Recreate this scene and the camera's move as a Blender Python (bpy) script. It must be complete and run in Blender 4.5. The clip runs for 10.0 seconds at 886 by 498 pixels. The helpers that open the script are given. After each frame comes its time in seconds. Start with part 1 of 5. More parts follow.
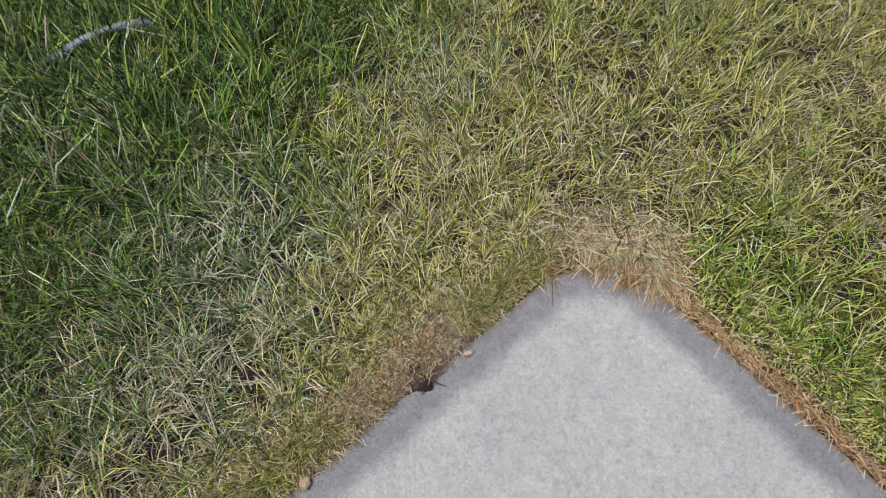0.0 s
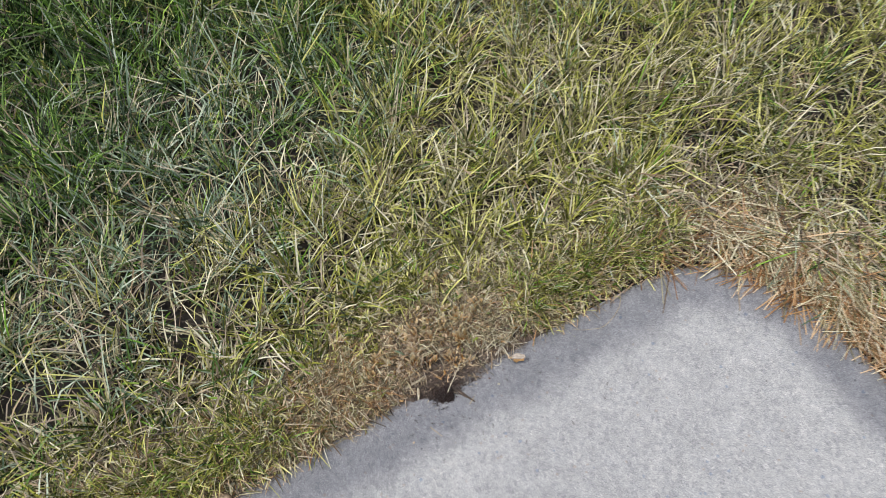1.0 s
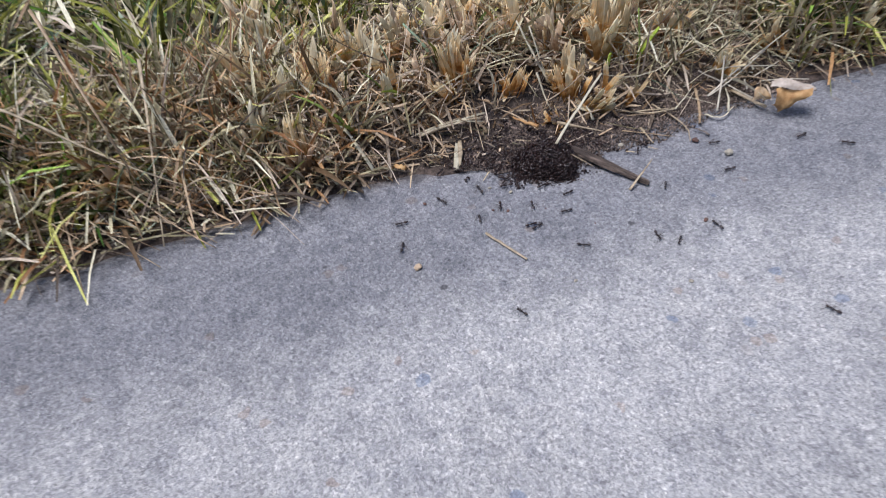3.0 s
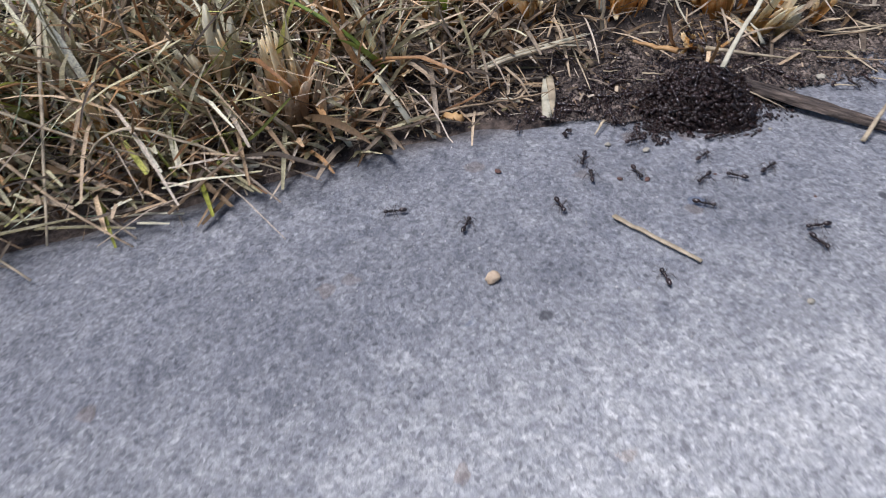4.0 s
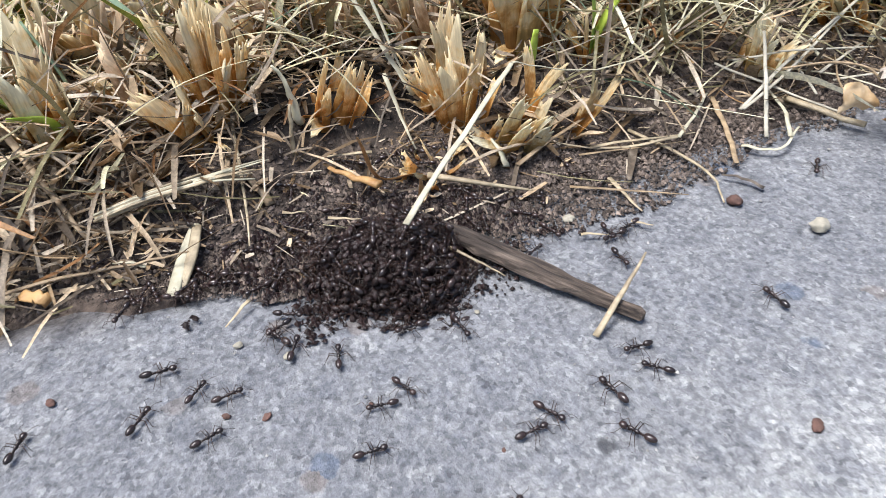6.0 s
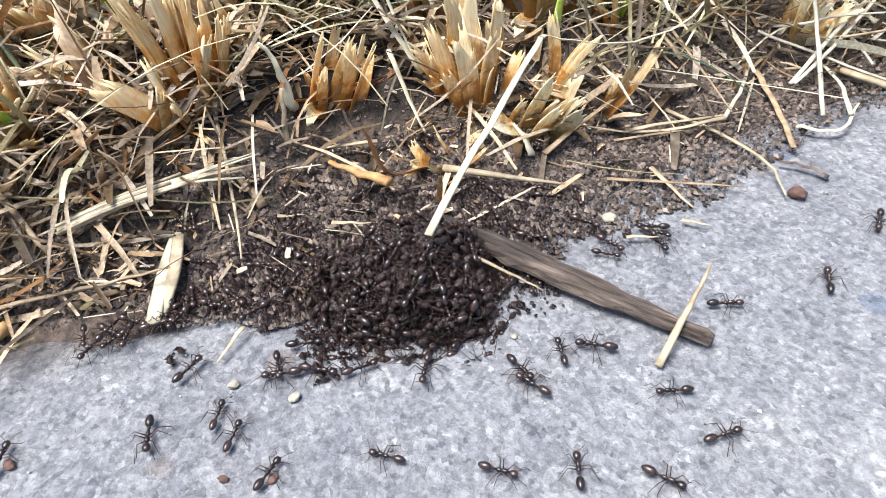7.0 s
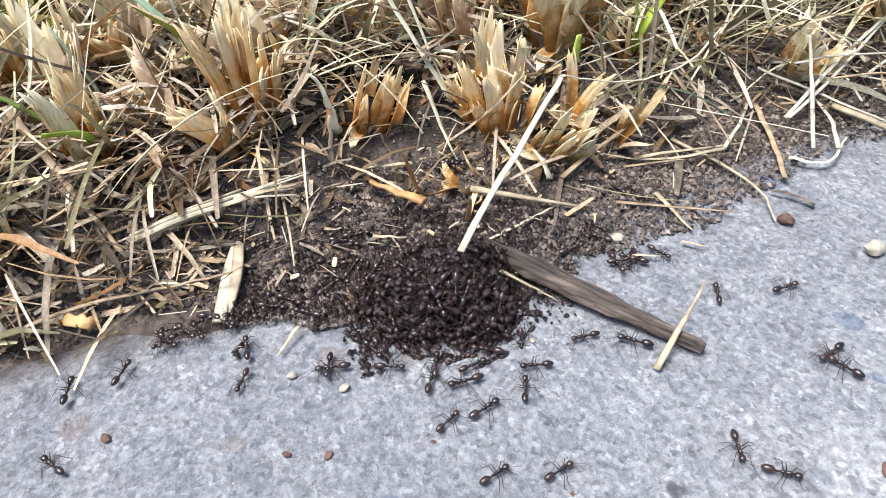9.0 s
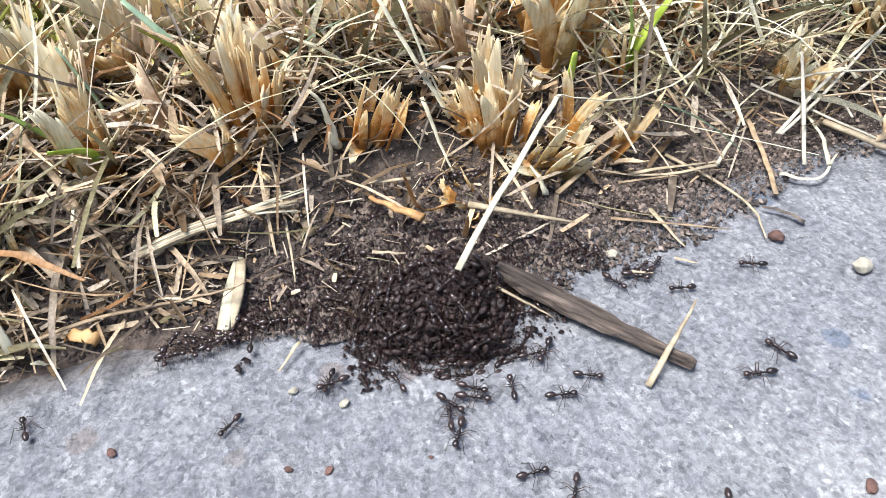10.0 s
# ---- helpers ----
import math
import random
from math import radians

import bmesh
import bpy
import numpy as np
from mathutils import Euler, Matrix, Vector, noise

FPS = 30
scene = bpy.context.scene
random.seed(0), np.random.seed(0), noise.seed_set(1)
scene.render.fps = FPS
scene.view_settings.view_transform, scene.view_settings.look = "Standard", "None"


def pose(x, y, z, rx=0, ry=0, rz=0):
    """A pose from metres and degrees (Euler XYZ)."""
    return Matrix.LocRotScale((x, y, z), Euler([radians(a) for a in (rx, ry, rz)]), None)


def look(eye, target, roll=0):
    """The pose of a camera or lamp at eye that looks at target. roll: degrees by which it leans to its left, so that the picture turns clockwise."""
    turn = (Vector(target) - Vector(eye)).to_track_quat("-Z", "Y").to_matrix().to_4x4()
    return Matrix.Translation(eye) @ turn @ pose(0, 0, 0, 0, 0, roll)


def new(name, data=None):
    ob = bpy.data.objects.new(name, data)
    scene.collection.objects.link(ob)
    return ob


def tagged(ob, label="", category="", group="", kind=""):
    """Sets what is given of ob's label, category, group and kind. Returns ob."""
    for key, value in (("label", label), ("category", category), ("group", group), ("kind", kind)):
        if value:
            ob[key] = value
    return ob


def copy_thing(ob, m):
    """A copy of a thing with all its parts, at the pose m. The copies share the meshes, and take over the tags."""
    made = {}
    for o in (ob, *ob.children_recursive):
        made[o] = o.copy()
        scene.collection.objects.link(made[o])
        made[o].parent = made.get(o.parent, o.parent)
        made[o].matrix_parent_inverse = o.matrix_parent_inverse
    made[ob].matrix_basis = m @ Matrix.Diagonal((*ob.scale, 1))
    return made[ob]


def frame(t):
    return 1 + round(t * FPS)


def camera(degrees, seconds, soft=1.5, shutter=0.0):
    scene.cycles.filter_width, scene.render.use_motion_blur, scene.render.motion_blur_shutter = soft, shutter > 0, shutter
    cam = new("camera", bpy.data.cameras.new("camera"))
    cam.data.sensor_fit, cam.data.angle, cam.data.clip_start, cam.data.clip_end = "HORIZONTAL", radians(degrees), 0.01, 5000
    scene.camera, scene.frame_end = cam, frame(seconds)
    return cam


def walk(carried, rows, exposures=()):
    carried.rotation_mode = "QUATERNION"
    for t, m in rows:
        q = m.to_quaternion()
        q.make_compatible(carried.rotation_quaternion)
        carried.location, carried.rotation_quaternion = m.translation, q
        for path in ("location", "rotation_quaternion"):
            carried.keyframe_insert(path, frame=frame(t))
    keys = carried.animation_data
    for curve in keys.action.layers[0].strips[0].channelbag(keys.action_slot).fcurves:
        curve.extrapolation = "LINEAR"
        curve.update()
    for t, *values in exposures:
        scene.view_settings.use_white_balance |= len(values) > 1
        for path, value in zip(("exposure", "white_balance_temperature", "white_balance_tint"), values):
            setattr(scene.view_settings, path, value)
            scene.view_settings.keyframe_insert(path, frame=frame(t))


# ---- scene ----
cam = camera(64.1, 10.0, soft=0.9, shutter=0.2)

# seconds, eye, a point one metre ahead, roll
PATH = [
    (0, (0.24577, -0.40402, 0.79365), (-0.1535, -0.1327, -0.0821), -7.21),
    (0.5, (0.18093, -0.37097, 0.64299), (-0.2018, -0.1074, -0.2425), -2.49),
    (1, (0.16312, -0.35836, 0.50199), (-0.2896, -0.1410, -0.3628), -3.22),
    (1.5, (0.13069, -0.35878, 0.38061), (-0.3502, -0.1450, -0.4697), -3.86),
    (2, (0.11637, -0.36018, 0.26790), (-0.3974, -0.1212, -0.5561), -0.95),
    (2.5, (0.14896, -0.35317, 0.15998), (-0.5239, -0.1512, -0.5517), -7.55),
    (3, (0.12330, -0.34939, 0.09313), (-0.5804, -0.1330, -0.5836), -3.76),
    (3.2, (0.11750, -0.34802, 0.07651), (-0.6059, -0.1286, -0.5781), -3.89),
    (4.3, (0.07059, -0.33545, 0.04741), (-0.6761, -0.1645, -0.5955), -6.91),
    (4.5, (0.06974, -0.32850, 0.04828), (-0.6794, -0.1375, -0.5860), -6.10),
    (5, (0.06872, -0.31283, 0.04513), (-0.6775, -0.0566, -0.5693), -4.40),
    (5.5, (0.06658, -0.30567, 0.04377), (-0.6839, -0.0253, -0.5547), -4.31),
    (6.8, (0.04711, -0.30154, 0.03693), (-0.6672, -0.0189, -0.6033), -4.27),
    (7, (0.04797, -0.30194, 0.03833), (-0.6592, -0.0157, -0.6082), -4.54),
    (7.5, (0.05375, -0.30237, 0.04378), (-0.6531, -0.0187, -0.6042), -3.64),
    (8, (0.05501, -0.30461, 0.04526), (-0.6604, -0.0274, -0.5960), -4.16),
    (8.5, (0.05305, -0.30554, 0.04461), (-0.6649, -0.0323, -0.5956), -4.62),
    (9, (0.05234, -0.30554, 0.04460), (-0.6602, -0.0307, -0.6009), -3.78),
    (9.5, (0.05244, -0.30486, 0.04661), (-0.6556, -0.0282, -0.6031), -3.55),
    (10, (0.05240, -0.30543, 0.04681), (-0.6580, -0.0286, -0.6003), -3.53),
]
EXPOSURES = [(0, 0.25, 6500, 11), (1, 0.35, 6350, 10), (2, 0.3, 6220, 11), (3, 0.4, 5920, 16), (4.5, 0.5, 5850, 14), (5, 0.84, 6020, 11),
             (5.5, 0.93, 6080, 10), (7, 1.5, 6180, 9.8), (7.5, 1.53, 6180, 9.6), (8.5, 1.42, 6090, 9.6), (10, 1.39, 6080, 9.6)]
walk(cam, [(t, look(eye, target, roll)) for t, eye, target, roll in PATH], EXPOSURES)

# ---- light: open shade under a bright sky ----
world = bpy.data.worlds.new("sky")
scene.world = world
world.use_nodes = True
wt = world.node_tree
sky = wt.nodes.new("ShaderNodeTexSky")
sky.sky_type, sky.sun_disc = "NISHITA", False
sky.sun_elevation, sky.sun_rotation = radians(72), radians(186)
sky.air_density, sky.dust_density = 1.0, 3.0
wt.links.new(sky.outputs[0], wt.nodes["Background"].inputs[0])
wt.nodes["Background"].inputs[1].default_value = 0.085
sun = new("sun", bpy.data.lights.new("sun", "SUN"))
sun.data.energy, sun.data.angle, sun.data.color = 2.85, radians(34), (1.0, 0.96, 0.905)
sun.matrix_world = look((0, 0, 3), (0.03, 0.32, 2.0))


# ---- materials ----
def node(nt, kind, **inputs):
    n = nt.nodes.new("ShaderNode" + kind)
    for key, value in inputs.items():
        n.inputs[key.replace("_", " ")].default_value = value
    return n


def ramp(nt, fac, stops):
    r = nt.nodes.new("ShaderNodeValToRGB")
    e = r.color_ramp.elements
    while len(e) < len(stops):
        e.new(0.5)
    for el, (p, c) in zip(e, stops):
        el.position, el.color = p, (*c, 1)
    nt.links.new(fac, r.inputs[0])
    return r.outputs[0]


def mixed(nt, fac, a, b, mode="MIX"):
    m = nt.nodes.new("ShaderNodeMix")
    m.data_type, m.blend_type = "RGBA", mode
    for sock, v in ((m.inputs[0], fac), (m.inputs[6], a), (m.inputs[7], b)):
        if isinstance(v, (int, float)):
            sock.default_value = v
        elif isinstance(v, tuple):
            sock.default_value = (*v, 1)
        else:
            nt.links.new(v, sock)
    return m.outputs[2]


def math_node(nt, op, a, b=0.0):
    m = nt.nodes.new("ShaderNodeMath")
    m.operation = op
    for sock, v in zip(m.inputs, (a, b)):
        if isinstance(v, (int, float)):
            sock.default_value = v
        else:
            nt.links.new(v, sock)
    return m.outputs[0]


def ranged(nt, v, a, b, c=0.0, d=1.0):
    m = nt.nodes.new("ShaderNodeMapRange")
    m.interpolation_type = "SMOOTHSTEP"
    nt.links.new(v, m.inputs[0])
    for n, x in zip((1, 2, 3, 4), (a, b, c, d)):
        m.inputs[n].default_value = x
    return m.outputs[0]


def begin(name):
    m = bpy.data.materials.new(name)
    m.use_nodes = True
    nt = m.node_tree
    return m, nt, nt.nodes["Principled BSDF"], nt.nodes.new("ShaderNodeTexCoord")


def noise_tex(nt, coord, scale, detail=4.0, rough=0.6):
    n = node(nt, "TexNoise", Scale=scale, Detail=detail, Roughness=rough)
    nt.links.new(coord, n.inputs["Vector"])
    return n


def bumped(nt, bsdf, height, strength, distance):
    b = node(nt, "Bump", Strength=strength, Distance=distance)
    nt.links.new(height, b.inputs["Height"])
    nt.links.new(b.outputs[0], bsdf.inputs["Normal"])


def plain(name, dark, light, scale=600.0, rough=0.6, bump=0.3, distance=0.0003, vary=0.35, metal=0.0, spec=0.4):
    """A surface with noise between two colours, and each piece a little lighter or darker."""
    m, nt, bsdf, tc = begin(name)
    n = noise_tex(nt, tc.outputs["Object"], scale)
    col = ramp(nt, n.outputs[0], [(0.32, dark), (0.68, light)])
    info = nt.nodes.new("ShaderNodeObjectInfo")
    geo = nt.nodes.new("ShaderNodeNewGeometry")
    both = math_node(nt, "FRACT", math_node(nt, "ADD", info.outputs["Random"], geo.outputs["Random Per Island"]))
    v = ranged(nt, both, 0, 1, 1 - vary, 1 + vary)
    nt.links.new(mixed(nt, 1.0, col, v, "MULTIPLY"), bsdf.inputs["Base Color"])
    bsdf.inputs["Roughness"].default_value = rough
    bsdf.inputs["Metallic"].default_value = metal
    bsdf.inputs["Specular IOR Level"].default_value = spec
    bumped(nt, bsdf, noise_tex(nt, tc.outputs["Object"], scale * 3).outputs[0], bump, distance)
    return m


def blade_mat(name, a, b, c, rough=0.5, through_light=0.20, low=0.40):
    """A grass leaf: colour from piece to piece, streaks, and some light let through."""
    m, nt, bsdf, tc = begin(name)
    geo = nt.nodes.new("ShaderNodeNewGeometry")
    info = nt.nodes.new("ShaderNodeObjectInfo")
    r = math_node(nt, "FRACT", math_node(nt, "ADD", geo.outputs["Random Per Island"], info.outputs["Random"]))
    col = ramp(nt, r, [(0.0, tuple(low * q for q in a)), (0.30, a), (0.66, b), (1.0, c)])
    n = noise_tex(nt, tc.outputs["Object"], 350, 3)
    col = mixed(nt, ranged(nt, n.outputs[0], 0.55, 0.8, 0, 0.4), col, c)
    fine = noise_tex(nt, tc.outputs["Object"], 2500, 2)
    col = mixed(nt, 1.0, col, ranged(nt, fine.outputs[0], 0.3, 0.7, 0.75, 1.2), "MULTIPLY")
    nt.links.new(col, bsdf.inputs["Base Color"])
    bsdf.inputs["Roughness"].default_value = rough
    bsdf.inputs["Specular IOR Level"].default_value = 0.3
    bumped(nt, bsdf, fine.outputs[0], 0.25, 0.0002)
    tr = nt.nodes.new("ShaderNodeBsdfTranslucent")
    nt.links.new(col, tr.inputs[0])
    mx = nt.nodes.new("ShaderNodeMixShader")
    mx.inputs[0].default_value = through_light
    nt.links.new(bsdf.outputs[0], mx.inputs[1])
    nt.links.new(tr.outputs[0], mx.inputs[2])
    nt.links.new(mx.outputs[0], nt.nodes["Material Output"].inputs[0])
    return m


def sheath_mat(name, base, mid, tip):
    """A dry leaf sheath: warm at the foot, bleached at the torn top, ribbed along its length."""
    m, nt, bsdf, tc = begin(name)
    sep = nt.nodes.new("ShaderNodeSeparateXYZ")
    nt.links.new(tc.outputs["Object"], sep.inputs[0])
    n = noise_tex(nt, tc.outputs["Object"], 500, 4)
    h = math_node(nt, "ADD", sep.outputs["Z"], ranged(nt, n.outputs[0], 0.3, 0.7, -0.003, 0.003))
    col = ramp(nt, ranged(nt, h, -0.0005, 0.0105), [(0.0, tuple(v * 0.75 for v in base)), (0.22, base), (0.58, mid), (1.0, tip)])
    info = nt.nodes.new("ShaderNodeObjectInfo")
    geo = nt.nodes.new("ShaderNodeNewGeometry")
    r = math_node(nt, "FRACT", math_node(nt, "ADD", geo.outputs["Random Per Island"], info.outputs["Random"]))
    col = mixed(nt, 1.0, col, ranged(nt, r, 0, 1, 0.76, 1.14), "MULTIPLY")
    st = nt.nodes.new("ShaderNodeMapping")
    st.inputs["Scale"].default_value = (1, 1, 0.07)
    nt.links.new(tc.outputs["Object"], st.inputs[0])
    rib = noise_tex(nt, st.outputs[0], 3500, 3)
    col = mixed(nt, 1.0, col, ranged(nt, rib.outputs[0], 0.3, 0.7, 0.84, 1.12), "MULTIPLY")
    nt.links.new(col, bsdf.inputs["Base Color"])
    bsdf.inputs["Roughness"].default_value = 0.55
    bumped(nt, bsdf, rib.outputs[0], 0.5, 0.0002)
    tr = nt.nodes.new("ShaderNodeBsdfTranslucent")
    nt.links.new(col, tr.inputs[0])
    mx = nt.nodes.new("ShaderNodeMixShader")
    mx.inputs[0].default_value = 0.38
    nt.links.new(bsdf.outputs[0], mx.inputs[1])
    nt.links.new(tr.outputs[0], mx.inputs[2])
    nt.links.new(mx.outputs[0], nt.nodes["Material Output"].inputs[0])
    return m


def concrete_mat():
    m, nt, bsdf, tc = begin("broomed_concrete")
    co = tc.outputs["Object"]
    broad = noise_tex(nt, co, 7, 5)
    patch = noise_tex(nt, co, 60, 4)
    sand = noise_tex(nt, co, 1300, 6, 0.78)
    grit = node(nt, "TexVoronoi", Scale=2600.0)
    warp = mixed(nt, 0.0014, co, noise_tex(nt, co, 700, 3).outputs["Color"], "ADD")
    nt.links.new(warp, grit.inputs["Vector"])
    stone = node(nt, "TexVoronoi", Scale=340.0)
    ragged = mixed(nt, 0.0016, co, noise_tex(nt, co, 420, 4).outputs["Color"], "ADD")
    nt.links.new(ragged, stone.inputs["Vector"])
    col = ramp(nt, broad.outputs[0], [(0.3, (0.378, 0.378, 0.374)), (0.7, (0.445, 0.444, 0.434))])
    col = mixed(nt, 1.0, col, ranged(nt, patch.outputs[0], 0.3, 0.7, 0.93, 1.06), "MULTIPLY")
    hue = nt.nodes.new("ShaderNodeSeparateColor")
    nt.links.new(grit.outputs["Color"], hue.inputs[0])
    grains = ramp(nt, hue.outputs[0], [(0.0, (0.40, 0.40, 0.43)), (0.16, (0.72, 0.72, 0.75)), (0.5, (0.97, 0.97, 0.98)), (0.84, (1.14, 1.14, 1.13)), (1.0, (1.6, 1.58, 1.53))])
    col = mixed(nt, 0.62, col, grains, "MULTIPLY")
    chips = node(nt, "TexVoronoi", Scale=820.0)
    nt.links.new(mixed(nt, 0.0030, co, noise_tex(nt, co, 900, 4).outputs["Color"], "ADD"), chips.inputs["Vector"])
    hue4 = nt.nodes.new("ShaderNodeSeparateColor")
    nt.links.new(chips.outputs["Color"], hue4.inputs[0])
    col = mixed(nt, 0.45, col, ramp(nt, hue4.outputs[0], [(0.0, (0.66, 0.68, 0.74)), (0.2, (0.88, 0.88, 0.90)), (0.75, (1.04, 1.04, 1.03)), (1.0, (1.30, 1.29, 1.26))]), "MULTIPLY")
    hue2 = nt.nodes.new("ShaderNodeSeparateColor")
    nt.links.new(stone.outputs["Color"], hue2.inputs[0])
    col = mixed(nt, 0.6, col, ramp(nt, hue2.outputs[0], [(0.0, (0.70, 0.71, 0.74)), (0.15, (0.88, 0.885, 0.90)), (0.5, (0.99, 0.99, 0.99)), (0.85, (1.08, 1.08, 1.07)), (1.0, (1.22, 1.21, 1.18))]), "MULTIPLY")
    inside = ranged(nt, stone.outputs["Distance"], 0.40, 0.5, 1, 0)
    blue = math_node(nt, "MULTIPLY", inside, ranged(nt, hue2.outputs[1], 0.985, 0.99))
    col = mixed(nt, math_node(nt, "MULTIPLY", blue, 0.5), col, (0.14, 0.20, 0.30))
    rusty = math_node(nt, "MULTIPLY", inside, ranged(nt, hue2.outputs[2], 0.985, 0.99))
    col = mixed(nt, math_node(nt, "MULTIPLY", rusty, 0.4), col, (0.36, 0.27, 0.20))
    col = mixed(nt, 1.0, col, ranged(nt, sand.outputs[0], 0.36, 0.64, 0.72, 1.27), "MULTIPLY")
    pit = node(nt, "TexVoronoi", Scale=75.0)
    nt.links.new(ragged, pit.inputs["Vector"])
    hue3 = nt.nodes.new("ShaderNodeSeparateColor")
    nt.links.new(pit.outputs["Color"], hue3.inputs[0])
    hole = math_node(nt, "MULTIPLY", ranged(nt, pit.outputs["Distance"], 0.032, 0.062, 1, 0), ranged(nt, hue3.outputs[0], 0.55, 0.58))
    col = mixed(nt, math_node(nt, "MULTIPLY", hole, 0.75), col, (0.07, 0.07, 0.075))
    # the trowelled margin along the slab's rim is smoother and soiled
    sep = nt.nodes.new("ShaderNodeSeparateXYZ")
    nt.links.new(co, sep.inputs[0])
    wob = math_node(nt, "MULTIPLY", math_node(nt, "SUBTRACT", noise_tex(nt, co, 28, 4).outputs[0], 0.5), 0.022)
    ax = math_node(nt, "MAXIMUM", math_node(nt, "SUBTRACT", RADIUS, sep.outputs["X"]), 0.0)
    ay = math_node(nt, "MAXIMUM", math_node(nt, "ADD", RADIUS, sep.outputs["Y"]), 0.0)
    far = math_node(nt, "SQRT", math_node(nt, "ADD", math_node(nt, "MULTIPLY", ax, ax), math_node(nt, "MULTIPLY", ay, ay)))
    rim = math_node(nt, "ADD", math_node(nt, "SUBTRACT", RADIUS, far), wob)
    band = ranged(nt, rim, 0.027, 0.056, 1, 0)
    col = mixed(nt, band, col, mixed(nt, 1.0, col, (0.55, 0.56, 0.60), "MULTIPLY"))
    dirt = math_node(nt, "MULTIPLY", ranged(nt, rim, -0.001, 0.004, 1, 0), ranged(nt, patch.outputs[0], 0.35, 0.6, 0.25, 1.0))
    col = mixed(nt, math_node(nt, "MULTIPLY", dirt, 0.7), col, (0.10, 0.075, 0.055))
    nt.links.new(col, bsdf.inputs["Base Color"])
    bsdf.inputs["Roughness"].default_value = 0.88
    bsdf.inputs["Specular IOR Level"].default_value = 0.3
    hgt = math_node(nt, "ADD", sand.outputs[0], math_node(nt, "MULTIPLY", hue.outputs[1], 0.5))
    bumped(nt, bsdf, hgt, 0.85, 0.0005)
    return m


def soil_mat():
    m, nt, bsdf, tc = begin("dark_soil_painted_shade")
    co = tc.outputs["Object"]
    n = noise_tex(nt, co, 160, 6)
    f = noise_tex(nt, co, 1400, 4)
    col = ramp(nt, n.outputs[0], [(0.3, (0.022, 0.016, 0.012)), (0.55, (0.06, 0.045, 0.032)), (0.75, (0.13, 0.10, 0.07))])
    col = mixed(nt, 1.0, col, ranged(nt, f.outputs[0], 0.3, 0.7, 0.6, 1.4), "MULTIPLY")
    sep = nt.nodes.new("ShaderNodeSeparateXYZ")
    nt.links.new(co, sep.inputs[0])
    reach = math_node(nt, "ADD", sep.outputs["X"], math_node(nt, "MULTIPLY", n.outputs[0], 0.02))
    reach = math_node(nt, "SUBTRACT", reach, ranged(nt, sep.outputs["Y"], -0.258, -0.272, 0.0, 0.020))
    reach = math_node(nt, "ADD", reach, ranged(nt, sep.outputs["Y"], -0.298, -0.307, 0.0, 0.020))
    dry = ranged(nt, reach, -0.032, -0.012)
    dry = math_node(nt, "MULTIPLY", dry, ranged(nt, sep.outputs["Y"], -0.16, -0.2))
    # dry earth by the slab is lighter; elsewhere 0.22 paints in the turf's shade
    col = mixed(nt, 1.0, col, mixed(nt, dry, (0.22, 0.22, 0.22), (1.75, 1.75, 1.95)), "MULTIPLY")
    # away from the slab the bare earth gives way to a mat of turf
    sep = nt.nodes.new("ShaderNodeVectorMath")
    sep.operation = "LENGTH"
    nt.links.new(co, sep.inputs[0])
    turf = noise_tex(nt, co, 9, 6)
    grass = ramp(nt, turf.outputs[0], [(0.3, (0.024, 0.038, 0.009)), (0.55, (0.052, 0.066, 0.017)), (0.75, (0.11, 0.098, 0.036))])
    col = mixed(nt, ranged(nt, sep.outputs["Value"], 0.68, 0.9), col, grass)
    nt.links.new(col, bsdf.inputs["Base Color"])
    bsdf.inputs["Roughness"].default_value = 0.95
    bumped(nt, bsdf, f.outputs[0], 0.8, 0.0008)
    return m


RADIUS = 0.11
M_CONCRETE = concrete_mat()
M_SOIL = soil_mat()
M_GREEN = blade_mat("fresh_grass", (0.026, 0.065, 0.008), (0.15, 0.32, 0.026), (0.42, 0.62, 0.12))
M_DARK = blade_mat("deep_green_grass", (0.016, 0.036, 0.008), (0.095, 0.18, 0.038), (0.29, 0.40, 0.14))
M_BLUE = blade_mat("blue_green_grass", (0.11, 0.17, 0.10), (0.35, 0.45, 0.31), (0.68, 0.74, 0.60))
M_YELLOW = blade_mat("yellowing_grass", (0.095, 0.105, 0.015), (0.42, 0.43, 0.075), (0.84, 0.81, 0.34))
M_PALE = blade_mat("bleached_grass", (0.19, 0.165, 0.085), (0.59, 0.54, 0.33), (0.88, 0.84, 0.64), through_light=0.2, low=0.85)
M_TAN = blade_mat("brown_dry_grass", (0.13, 0.085, 0.045), (0.37, 0.262, 0.155), (0.63, 0.50, 0.34), through_light=0.2, low=0.85)
M_ORANGE = blade_mat("rusty_dry_grass", (0.25, 0.125, 0.05), (0.50, 0.30, 0.135), (0.80, 0.62, 0.40), through_light=0.2, low=0.85)
M_GREY = blade_mat("weathered_grey_thatch", (0.12, 0.093, 0.068), (0.34, 0.272, 0.195), (0.62, 0.53, 0.41))
LAWN = [M_GREEN, M_DARK, M_BLUE, M_YELLOW, M_PALE, M_TAN, M_ORANGE, M_GREY]
